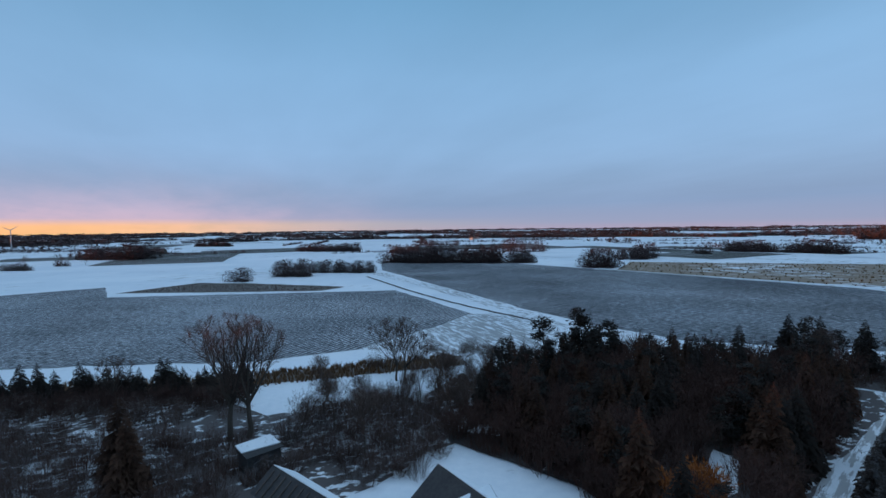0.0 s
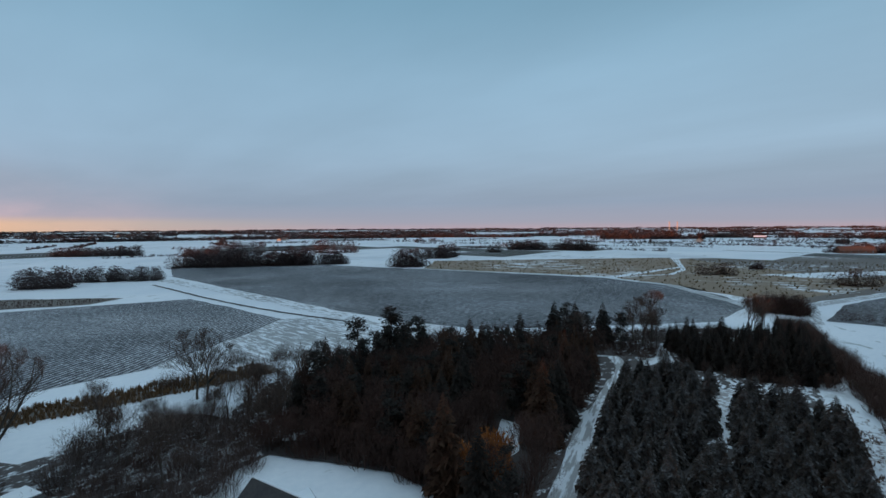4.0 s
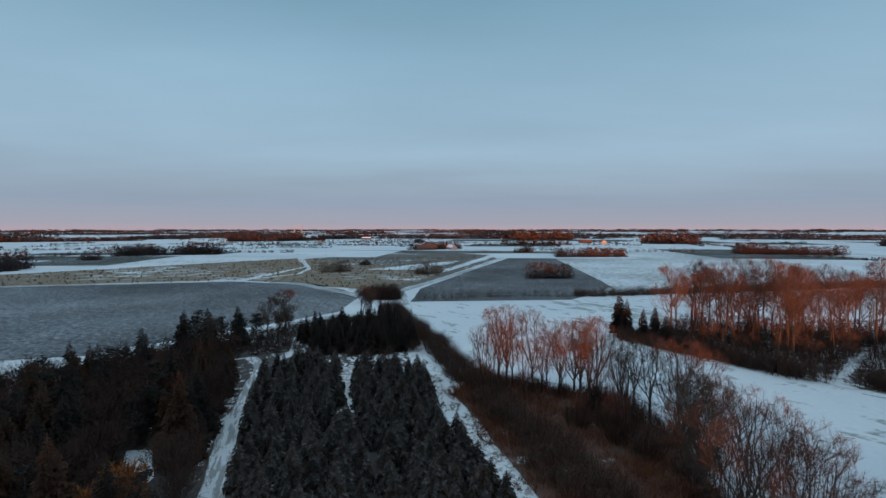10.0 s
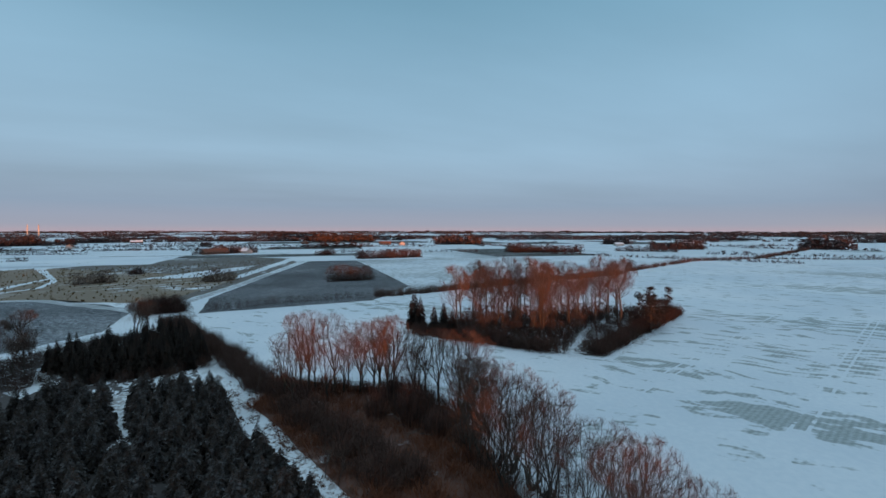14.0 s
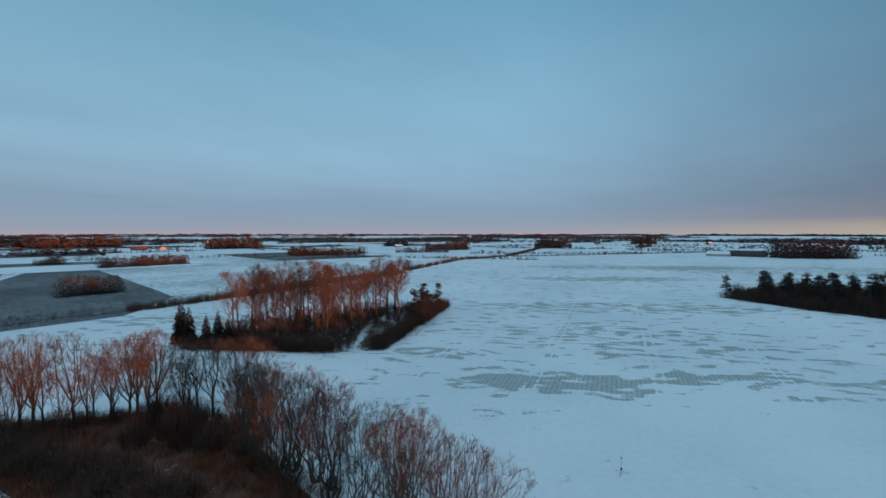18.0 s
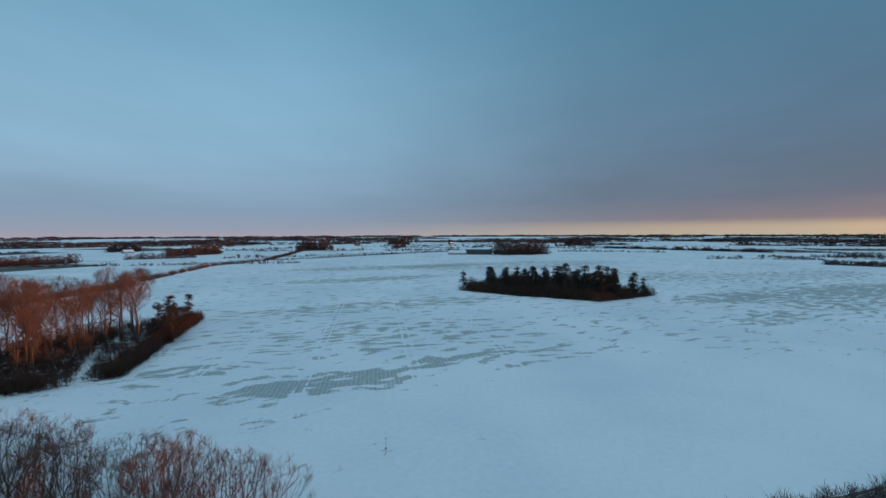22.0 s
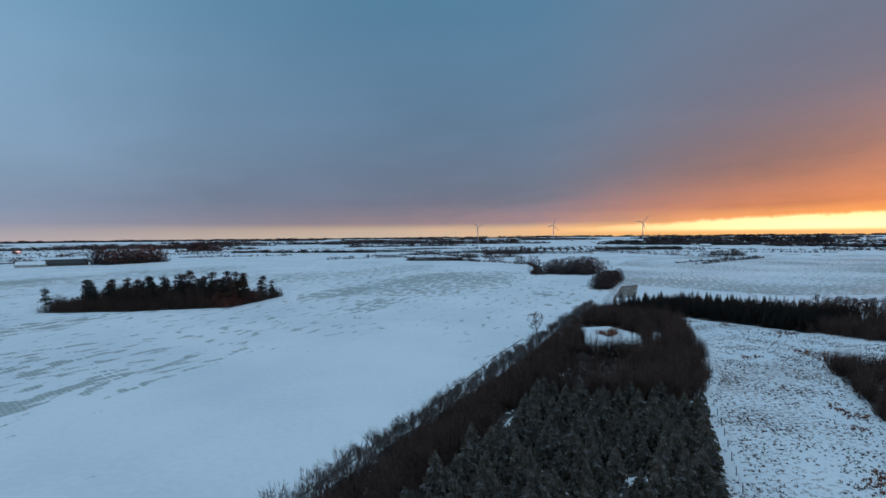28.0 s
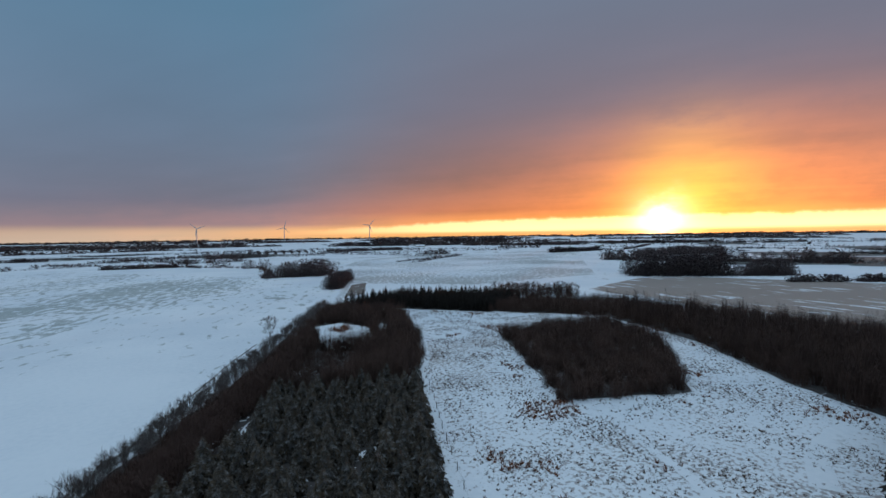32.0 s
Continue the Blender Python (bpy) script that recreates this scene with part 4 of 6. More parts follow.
plant_out(spruces(2, "spruce", "tall dark spruce at the end of a forest track", "conifers by the track", M["spruce"], 10.5, 3.0, 17, 10, 580), [(74, 90), (80, 87), (69, 92)], rng, 0.8, 1.05)
plant_out(domes(1, "alder", "tall leafless alder beyond the end of a track", "alders beyond the track", M["alder"], 13.0, 3.8, 584, fork=0.2, limbs=10, low=0.25, leader=True), [(88, 85), (92, 83)], rng, 0.8, 1.0)
BRUSH = [(63, 85), (72, 78), (80, 71), (92, 80), (112, 76), (128, 76), (120, 86), (94, 94), (68, 94)]
patch("brush_floor", BRUSH, 0.07, M["brush"], "brown litter and thin snow under brushwood", "forest floor", 1.0, 3.0)
join("brushwood", [shrub(random.Random(204 + k), 3.0, 2.2, 80, 0.05) for k in range(3)], scatter(BRUSH, 2.2, rng), rng, M["brown"], "low leafless brown brushwood at the end of a track", "shrubs", 0.45, 1.1)

# ---- young spruces, the small block and its shrubs ----
YOUNG = "young spruces of the plantation"
young = spruces(4, "young_spruce", "young spruce lightly dusted with snow in a plantation", YOUNG, M["young"], 5.6, 1.9, 13, 9, 30)
plant_out(young, scatter(SPRUCE_B1, 2.6, rng, turn=0.7), rng, 0.75, 1.15)
young2 = spruces(2, "young_spruce", "young spruce lightly dusted with snow in a plantation", YOUNG, M["young"], 5.2, 1.9, 13, 9, 40)
plant_out(young2, scatter(SPRUCE_B2, 2.6, rng, turn=0.7), rng, 0.75, 1.15)
older = spruces(2, "spruce", "dark green spruce in a small block", "spruces of the small block", M["spruce"], 7.0, 1.9, 15, 9, 50)
plant_out(older, scatter(BLOCK_C, 3.3, rng), rng, 0.7, 1.1)
low = thickets(2, "hazel", "leafless brown hazel at a wood edge", "hazels of the small block", M["brown"], 3.6, 2.2, 110, 54, 0.055)
plant_out(low, along([(78, 66), (86, 50), (94, 44)], 2.2, rng, 1.5) + along([(76, 74), (82, 70)], 2.5, rng, 2.0), rng, 0.7, 1.1)
thin = bares(2, "birch", "slender leafless birch in a hedge", "birches beyond the track", M["alder"], 10.5, 56, fork=0.3, spread=(0.3, 0.4, 0.5, 0.6, 0.7), twig=0.035)
plant_out(thin, [(84, 76), (86, 80), (88, 78), (122, 78), (124, 80), (126, 77), (128, 79), (120, 76), (81, 82), (68, 82), (70, 86)], rng, 0.8, 1.15)

# ---- hedges of the near fields ----
HEDGE = [shrub(random.Random(200 + k), 4.6, 2.6, 75, 0.085) for k in range(3)]
BUSHY = [far_tree(random.Random(218 + k), 3.4, 1.9, 260, 0.13) for k in range(4)]

LOW = [shrub(random.Random(215 + k), 4.6, 2.6, 34, 0.17, 0.6, 2) for k in range(3)]


def hedge(line, step, wide, label, soups=HEDGE, mat="brown", lo=0.75, hi=1.15, name="hedge"):
    return join(name, soups, along(line, step, rng, wide), rng, M[mat], label, "hedge", lo, hi)


hedge([(44, -2), (57, 8.5), (63, 13.5), (74, 22.5), (96.5, 40.5), (128, 68.5), (142, 80)], 0.5, 2.6, "broad dense leafless brown hedge between a ride and a snow field")
hedge([(164, 79), (189, 44), (197, 24)], 1.5, 1.6, "dark leafless hedge with gaps below a ploughed field", BUSHY, "brown", 0.5, 1.2)
hedge([(198, 21), (217, -9), (255, -62), (305, -134)], 0.9, 2.0, "leafless field hedge catching red sunset light", HEDGE, "willow", 0.8, 1.2)
hedge([(322, -144), (430, -250), (470, -345), (690, -580)], 2.2, 2.5, "dark leafless field hedge on a snowy rise", LOW, "brown", 0.8, 1.4)
hedge([(462, -346), (448, -520), (437, -702)], 2.2, 1.6, "low dark field hedge", LOW, "brown", 0.6, 0.95)
hedge([(-33, -745), (-65, -690), (-190, -462)], 2.6, 2.0, "low dark field hedge with gaps", LOW, "brown", 0.5, 1.0)
hedge([(-190, -460), (-176, -400), (-150, -345)], 2.6, 2.0, "dark field hedge with gaps", LOW, "brown", 0.6, 1.1)
hedge([(2, -30), (-12, -48), (-21, -59), (-30, -70), (-44, -86), (-61, -107), (-82, -135), (-112, -172)], 0.55, 1.9, "dense leafless hedge of whips and thorn beside the snow field", HEDGE, "brown", 0.5, 0.85)
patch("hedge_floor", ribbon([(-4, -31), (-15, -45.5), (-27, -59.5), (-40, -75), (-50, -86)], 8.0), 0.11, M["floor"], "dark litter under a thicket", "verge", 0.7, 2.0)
join("thicket", HEDGE, along([(-4, -31), (-15, -45.5), (-27, -59.5), (-40, -75), (-50, -86), (-66, -106)], 0.45, rng, 2.6), rng, M["murk"], "dense dark brown thicket between a hedge and young firs", "shrubs", 0.8, 1.2)
whip = bares(3, "birch", "slender leafless young birch in a field hedge", "birches of the long hedge", M["frosted"], 6.0, 220, fork=0.2, spread=(0.3, 0.4, 0.5, 0.6, 0.7), kids=(6, 4, 3, 3, 3), low=0.1, twig=0.035)
plant_out(whip, along([(4, -31), (-11, -49.5), (-20, -60.5), (-29, -71.5), (-42, -87), (-59, -108)], 1.15, rng, 1.7) + along([(-61, -110), (-112, -174)], 4.0, rng, 2.0), rng, 0.5, 0.9)
FRINGE_B = [both(*bare_tree(random.Random(540 + k), 5.2, fork=0.3, spread=(0.35, 0.45, 0.6), kids=(7, 4, 4), lengths=(0.4, 0.26, 0.18), low=0.15, twig=0.05)) for k in range(4)]
join("birch_fringe", FRINGE_B, along([(5, -32), (-10, -50), (-19, -61), (-28, -72), (-41, -88), (-58, -109), (-80, -137), (-110, -174)], 0.75, rng, 1.0), rng, M["frosted"], "fringe of thin leafless birch whips along a hedge", "hedge", 0.55, 1.0)
plant_out(domes(1, "hawthorn", "spreading leafless tree standing out of a hedge", "hedge trees", M["alder"], 8.0, 3.6, 230, fork=0.16, limbs=9, low=0.22), [(-69, -131), (160, 88)], rng, 0.75, 0.95)
join("bush_clump", HEDGE, scatter([(157, 94), (160, 87), (165, 90), (164, 97), (159, 98)], 1.3, rng), rng, M["murk"], "round dark leafless thicket at a road fork", "shrubs", 1.4, 1.9)

# ---- tall leafless stand beside the snow field ----
STAND = "tall leafless stand"
tall = domes(5, "willow", "tall leafless willow with reddish twigs at a field edge", STAND, M["willow"], 15.5, 4.6, 60, fork=0.26, limbs=7, low=0.30, thick=0.015)
EDGE = [(72, 22), (76, 14), (78, 4), (70, -6)]
plant_out(tall, along(EDGE, 1.45, rng, 3.8), rng, 0.6, 1.0)
round_ = domes(5, "willow", "broad leafless willow with many ascending stems", STAND, M["willow"], 13.5, 5.0, 66, fork=0.13, limbs=11, branches=7, low=0.25, stems=4, thick=0.022)
plant_out(round_, along([(69, -8), (60, -11), (50, -13), (40, -18), (30, -23), (22, -27)], 2.1, rng, 2.2), rng, 0.72, 1.04)
brush = thickets(3, "bramble", "rusty brown bramble thicket under willows", "brambles under the willows", M["rust"], 2.0, 2.8, 130, 70, 0.075)
plant_out(brush, scatter(WILLOWS, 2.9, rng), rng, 0.65, 1.2)
fall = thickets(2, "bramble", "dark leafless thicket under tall willows", "brambles under the willows", M["brown"], 3.6, 2.4, 110, 74, 0.07)
plant_out(fall, along([(74, 20), (77, 12), (76, 2), (66, -8), (52, -11), (38, -16)], 1.9, rng, 2.6), rng, 0.6, 1.1)
den = thickets(2, "blackthorn", "tall dense dark blackthorn among willows", "blackthorns of the grove", M["murk"], 8.6, 3.4, 260, 76, 0.07)
plant_out(den, [(66, 0), (62, -2), (69, -3), (64, 4), (58, -5), (70, 2)], rng, 0.75, 1.05)
for k, (x, y, az) in enumerate(((60, 0, 30), (55, -5, 75), (57, -3, 140), (50, -8, 10))):
    bough = Soup()
    r0 = random.Random(900 + k)
    spine = [Vector((i * 1.1, 0.25 * math.sin(i * 1.3 + k), 2.0 + 0.25 * math.sin(i * 0.9 + k))) for i in range(5)]
    bough.tube(spine, [0.05, 0.045, 0.035, 0.025, 0.01], 5, True)
    for i in (1, 2, 3):
        bough.tube([spine[i], spine[i] + Vector((0.9, r0.choice((-1, 1)) * r0.uniform(0.5, 0.9), 0.3))], [0.02, 0.008], 4)
    ob = new("fallen_bough", bough.mesh("fallen_bough", M["board"]))
    tagged(ob, "pale barkless bough fallen on brambles", "branch", "fallen boughs")
    ob.matrix_basis = pose(x, y, -0.55, 0, 0, az)
plant_out(bares(1, "birch", "small leafless birch on a grassy ride", "birches on the ride", M["alder"], 5.0, 78, fork=0.2, kids=(4, 4, 3, 3, 3)), [(47, 8), (45, 6), (49, 6), (46, 3)], rng, 0.7, 1.0)

# ---- copse in the snow field ----
popl = domes(4, "poplar", "tall leafless poplar in a field copse", "poplars of the copse", M["willow"], 20.5, 5.2, 80, fork=0.26, limbs=14, branches=6, sprays=6, low=0.28, thick=0.011, leader=True)
plant_out(popl, scatter([(126, -6), (109, -30), (112, -42), (128, -59), (146, -74), (156, -70), (152, -18)], 6.3, rng), rng, 0.72, 1.08)
GAP = ribbon([(100, -39), (107, -39.5), (124.5, -49.5), (142, -61)], 2.1)
patch("wood_floor", COPSE, 0.12, M["garden"], "leaf litter with much snow under trees", "forest floor", 1.0, 3.0)
patch("copse_clearing", GAP, 0.16, M["snow"], "snowy opening in a copse", "clearing", 0.8, 2.0)
join("copse_shrubs", HEDGE, along([(126, 0), (104.5, -33)], 0.4, rng, 1.7) + along([(101, -43), (120, -60), (156, -92)], 0.45, rng, 1.9) + scatter(COPSE, 4.0, rng, holes=(GAP,)), rng, M["brown"], "dark leafless shrubs round a field copse", "shrubs", 0.75, 1.15)
edgep = pines(3, "pine", "dark pine at a copse edge", "conifers of the copse", 9.0, 100)
plant_out(edgep, [(124, -68), (129, -71), (134, -75), (139, -78), (144, -82), (148, -85), (152, -87), (136, -70), (142, -75), (149, -79), (156, -84), (131, -66)], rng, 0.7, 1.15)
edges = spruces(2, "spruce", "dark spruce at the corner of a copse", "conifers of the copse", M["spruce"], 10.5, 2.9, 17, 10, 104)
plant_out(edges, [(129, -1), (124, -5), (132, 1), (120, -10), (128, -8)], rng, 0.7, 1.08)
bushy = domes(2, "hazel", "low bushy leafless hazel inside a copse", "hazels of the copse", M["willow"], 6.5, 3.2, 106, fork=0.08, limbs=9, low=0.1, stems=3, thick=0.012)
plant_out(bushy, scatter([(122, -6), (108, -32), (112, -40), (140, -62), (152, -70), (152, -22)], 5.6, rng, holes=(GAP,)), rng, 0.7, 1.15)
patch("copse_verge", ribbon([(126, 4), (101, -36), (97, -45), (154, -95)], 2.6), 0.06, M["meadow"], "strip of rough grass round a copse", "grass", 0.4, 2.0)

# ---- island copse ----
islp = pines(4, "pine", "dark pine in an island copse on the snow field", "pines of the island copse", 13.0, 110)
plant_out(islp, scatter([(112, -222), (88, -218), (46, -219), (33, -246), (60, -260), (108, -252)], 6.3, rng) + [(120, -222), (34, -236), (30, -243), (40, -228)], rng, 0.58, 1.14)
isle_oak = domes(2, "oak", "brown leafless oak in an island copse", "oaks of the island copse", M["brown"], 11.0, 4.2, 118, fork=0.12, limbs=9, low=0.15, stems=2, thick=0.014, twig=0.03)
plant_out(isle_oak, scatter([(108, -220), (88, -216), (50, -217), (40, -238), (60, -254), (102, -248)], 6.0, rng), rng, 0.5, 0.98)
join("island_shrubs", HEDGE, scatter(ISLE, 3.4, rng), rng, M["brown"], "dark reddish leafless shrubs among the pines of an island copse", "shrubs", 0.8, 1.9)

# ---- plantation and woods towards the sunset ----
plt = spruces(4, "fir_tree", "young fir dusted with snow beside a meadow", "young firs of the plantation", M["fir"], 4.4, 1.8, 11, 9, 130)
plant_out(plt, scatter(PLANT_P, 2.4, rng, turn=0.9, holes=([(-53.5, -49), (-49, -49), (-46.5, -45), (-51, -44)],)), rng, 0.5, 1.25)
patch("plantation_gap", [(-52, -48), (-49, -48), (-47, -45.5), (-50.5, -45)], 0.16, M["snow"], "small snowy gap in a plantation", "clearing", 0.5, 1.0)
oak = thickets(3, "young_oak", "dense leafless young oak in a dark wood", "young oaks of the dark wood", M["brown"], 7.0, 2.5, 150, 140, 0.085)
FRONT = [(-80, -96), (-66, -108), (-50, -86), (-62, -76)]
plant_out(oak, scatter(WOOD_E, 2.9, rng, holes=(GLADE, GLADE_2, FRONT)), rng, 0.55, 1.15)
join("young_thicket", HEDGE, scatter(FRONT, 2.4, rng), rng, M["brown"], "low leafless thicket in front of a clearing", "shrubs", 0.5, 0.85)
patch("clearing", GLADE, 0.16, M["snow"], "snowy clearing in a dark wood", "clearing", 1.6, 1.5)
patch("clearing", GLADE_2, 0.16, M["snow"], "small snowy clearing in a dark wood", "clearing", 1.0, 1.5)
patch("plantation_lane", LANE, 0.15, M["meadow"], "narrow snowy lane between blocks of young spruces", "track", 0.5, 1.5)
join("log_heap", [shrub(random.Random(9), 2.2, 2.4, 90, 0.14)], [(-90, -124), (-92, -126), (-89, -127), (-94, -129)], rng, M["rust"], "heap of brown brushwood in a snowy clearing", "brushwood")
belt = [both(*spruce(random.Random(160 + k), 8.6, 2.2, 14, 8)) for k in range(3)]
ROW = [(-118, -172), (-134, -150), (-152, -116), (-186, -124), (-172, -150), (-150, -172)]
join("spruce_belt", belt, scatter(ROW, 2.7, rng), rng, M["spruce"], "row of dark spruces behind a meadow", "trees", 0.65, 0.92)
TALLB = [(-120, 2), (-130, -14), (-158, -42), (-176, -74), (-196, -80), (-194, -30), (-188, 12)]
join("tall_birch_belt", [shrub(random.Random(176 + k), 10.0, 2.8, 95, 0.11, 0.4) for k in range(3)], scatter(TALLB, 5.0, rng), rng, M["brown"], "taller leafless birches standing in a belt", "trees", 0.8, 1.1)
BELT2 = [(-152, -116), (-174, -78), (-156, -42), (-127, -12), (-117, 6), (-190, 10), (-200, -40), (-206, -90), (-186, -124)]
big = [shrub(random.Random(170 + k), 7.0, 3.0, 90, 0.12) for k in range(3)]
join("birch_belt", big, scatter(BELT2, 3.6, rng, holes=([(-176, -30), (-170, -34), (-166, -22), (-172, -18)],)), rng, M["brown"], "belt of leafless birches and shrubs behind a meadow", "trees", 0.6, 1.15)
# added spruces, mostly out of view, that block low sun from garden and wood
WEST = [(-72, 7), (-112, 5), (-150, 34), (-146, 74), (-96, 66), (-80, 40)]
patch("wood_floor", WEST, 0.12, M["floor"], "dark leaf litter with patches of snow under trees", "forest floor", 1.0, 3.0)
join("west_wood", [both(*spruce(random.Random(190 + k), 18.0, 3.2, 16, 8)) for k in range(3)], scatter(WEST, 4.6, rng), rng, M["spruce"], "dark spruce wood added mostly out of view to shade the garden and wood", "trees", 0.8, 1.1)
haz = thickets(3, "hazel", "leafless young hazel in a square block", "hazels of the square block", M["brown"], 5.6, 2.5, 130, 180, 0.085)
plant_out(haz, scatter(BLOCK_F, 3.1, rng), rng, 0.75, 1.1)

# ---- wire fence beside the plantation ----
fence = thing("fence", "thin wire fence on grey posts between young firs and a meadow", "fence")
FENCE = [(-78, -67.5), (-73, -60), (-68, -53), (-63, -46), (-58, -38.5), (-53, -31), (-48, -24)]
post = Soup()
post.tube([Vector((0, 0, -0.2)), Vector((0, 0, 1.25))], [0.06, 0.05], 6, True)
post_mesh = post.mesh("post", M["board"])
for (x0, y0), (x1, y1) in zip(FENCE, FENCE[1:]):
    for f in (0.0, 0.5):
        ob = part("post", post_mesh, None, fence)
        ob.matrix_basis = pose(x0 + (x1 - x0) * f, y0 + (y1 - y0) * f, 0.04)
for z in (0.45, 0.8, 1.15):
    wire = Soup()
    wire.tube([Vector((x, y, z)) for x, y in FENCE], [0.008] * len(FENCE), 3)
    part("wire", wire, M["steel"], fence)

# ---- rough meadow ----
patch("meadow_path", ribbon([(-96, -42), (-88, -31), (-79, -19), (-70, -6)], 1.6), 0.09, M["snow"], "narrow snow-covered path through a meadow", "path", 0.4, 2.0)
patch("meadow_path", ribbon([(-130, -7), (-118, -4), (-107, -2), (-95, -4), (-84, -1)], 3.0), 0.09, M["snow"], "snow-covered path through a meadow", "path", 0.5, 2.0)
patch("meadow_path", ribbon([(-62, -45), (-72, -61), (-103, -99), (-128, -138)], 3.0), 0.08, M["snow"], "snow-covered strip along a wood", "path", 0.8, 2.0)
patch("meadow_path", ribbon([(-146, -108), (-132, -95), (-122, -90)], 1.8), 0.09, M["snow"], "snow-covered path through a meadow", "path", 0.5, 2.0)


def tuft(rng, h, r, n):
    s = Soup()
    for _ in range(n):
        a, k = rng.uniform(0, 6.283), rng.uniform(0.3, 1.0)
        b = Vector((math.cos(a), math.sin(a), 0))
        w = Vector((-b.y, b.x, 0)) * r * 0.22
        p = b * r * 0.25
        s.tri(p - w, p + w, b * r * k * 1.3 + Vector((0, 0, h * rng.uniform(0.6, 1.0))))
    return s


TUFTS = [tuft(random.Random(300 + k), 0.32, 0.30, 7) for k in range(4)]
MEADOW = [(-48, -26), (-67, -55), (-102, -97), (-130, -145), (-156, -110), (-174, -76), (-156, -40), (-127, -10), (-112, 8), (-62, 8)]
places = [p for p in scatter(MEADOW, 0.52, rng, holes=(BLOCK_F,), jitter=0.6)
          if noise.noise((p[0] * 0.12, p[1] * 0.12, 0)) + 0.6 * noise.noise((p[0] * 0.5, p[1] * 0.5, 5)) > rng.uniform(-0.3, 0.6)]
join("grass_tussocks", TUFTS, places, rng, M["tuft"], "dead brown grass tussocks standing in snow", "grass", 0.3, 1.15)
bracken = [p for p in scatter(MEADOW, 0.7, rng, holes=(BLOCK_F,), jitter=0.6) if noise.noise((p[0] * 0.09, p[1] * 0.09, 7)) + 0.4 * noise.noise((p[0] * 0.3, p[1] * 0.3, 1)) > rng.uniform(0.38, 0.6)]
join("bracken", TUFTS, bracken, rng, M["rust"], "patches of rusty dead bracken standing in a snowy meadow", "bracken", 0.9, 1.9)
ride = [p for p in scatter([(87, 39.5), (76, 28), (59, 13), (44, 1), (38, 8), (53, 18), (71, 31), (80, 42)], 0.5, rng, jitter=0.5) if noise.noise((p[0] * 0.4, p[1] * 0.4, 2)) > rng.uniform(-0.2, 0.3)]
join("grass_tussocks", TUFTS, ride, rng, M["tuft"], "dead grass tussocks on a snowy ride", "grass", 0.6, 1.5)
straw = scatter([(115, 300), (148, 362), (348, 300), (290, 220), (190, 200)], 5.0, rng, jitter=1.2) + scatter([(188, 196), (280, 226), (345, 280), (460, 152), (250, 106), (184, 106)], 4.6, rng, jitter=1.2)
join("straw_tufts", [tuft(random.Random(310 + k), 1.3, 0.7, 9) for k in range(3)], straw, rng, M["strawtuft"], "straw-coloured dead grass and saplings", "grass", 0.3, 1.1)

# ---- ground round the road fork ----
patch("straw_field", [(185, 196), (280, 228), (345, 288), (400, 215), (300, 125), (250, 106), (182, 104)], 0.045, M["straw"], "rough ground of straw-coloured grass and snow", "field", 1.5)
patch("heath", [(350, 290), (521, 236), (475, 146), (300, 124), (310, 180)], 0.05, M["weeds"], "dark brown heath beside a road", "field", 2.0)
patch("frozen_pond", [(272, 172), (319, 164), (384, 146), (350, 138), (285, 142)], 0.075, M["snow"], "snow-covered frozen pond", "pond", 2.5)
patch("field_track", ribbon([(100, 306), (114, 297), (150, 246), (184, 202), (188, 160), (166, 112), (157, 92)], 5.0), 0.07, M["drift"], "snow-covered track round a ploughed field", "track", 0.8)
patch("field_track", ribbon([(184, 202), (230, 196), (262, 214), (290, 240)], 3.0), 0.08, M["snow"], "snow-covered track across rough ground", "track", 0.8)
fringe = bares(2, "alder", "leafless dark brown alder at the edge of a dense wood", DARK, M["murk"], 8.0, 520, fork=0.2, spread=(0.5, 0.6, 0.7, 0.8, 0.8), kids=(5, 4, 4, 3, 3), twig=0.06)
FRINGE = [(0, 64), (0.5, 60), (4, 57.5), (9.5, 53.5), (14.5, 48.5), (17.5, 42.5), (20, 46), (15, 54), (8, 61)]
patch("wood_floor", FRINGE, 0.13, M["floor"], "dark leaf litter at a wood edge", "forest floor", 0.6, 2.0)
plant_out(fringe, scatter(FRINGE, 2.2, rng), rng, 0.6, 1.0)
join("undergrowth", [shrub(random.Random(530 + k), 3.6, 2.2, 60, 0.09) for k in range(3)], scatter(FRINGE, 1.7, rng), rng, M["murk"], "dark leafless undergrowth at a wood edge", "shrubs", 0.6, 1.2)
CORNER = [(1, 61), (5, 66), (12, 84), (10, 92), (2, 88), (-3, 78), (-1, 66)]
patch("garden_ground", CORNER, 0.05, M["garden"], "dark litter and patchy snow at a wood edge", "garden", 1.0, 2.0)
plant_out(bares(2, "alder", "leafless alder between a garden and a wood", "alders by the garden", M["alder"], 8.5, 560, fork=0.25, spread=(0.45, 0.55, 0.7, 0.8, 0.8), kids=(5, 4, 4, 3, 3), twig=0.05), scatter(CORNER, 4.2, rng), rng, 0.6, 1.05)
join("undergrowth", [shrub(random.Random(570 + k), 3.2, 2.2, 60, 0.07) for k in range(3)], scatter(CORNER, 2.5, rng), rng, M["brown"], "leafless undergrowth between a garden and a wood", "shrubs", 0.5, 1.1)
patch("lawn", [(-3, 57), (3, 58), (9, 53.5), (14, 48), (17, 42), (10, 36), (0, 40)], 0.06, M["snow"], "snow-covered lawn at the edge of a wood", "lawn", 0.5, 2.0)

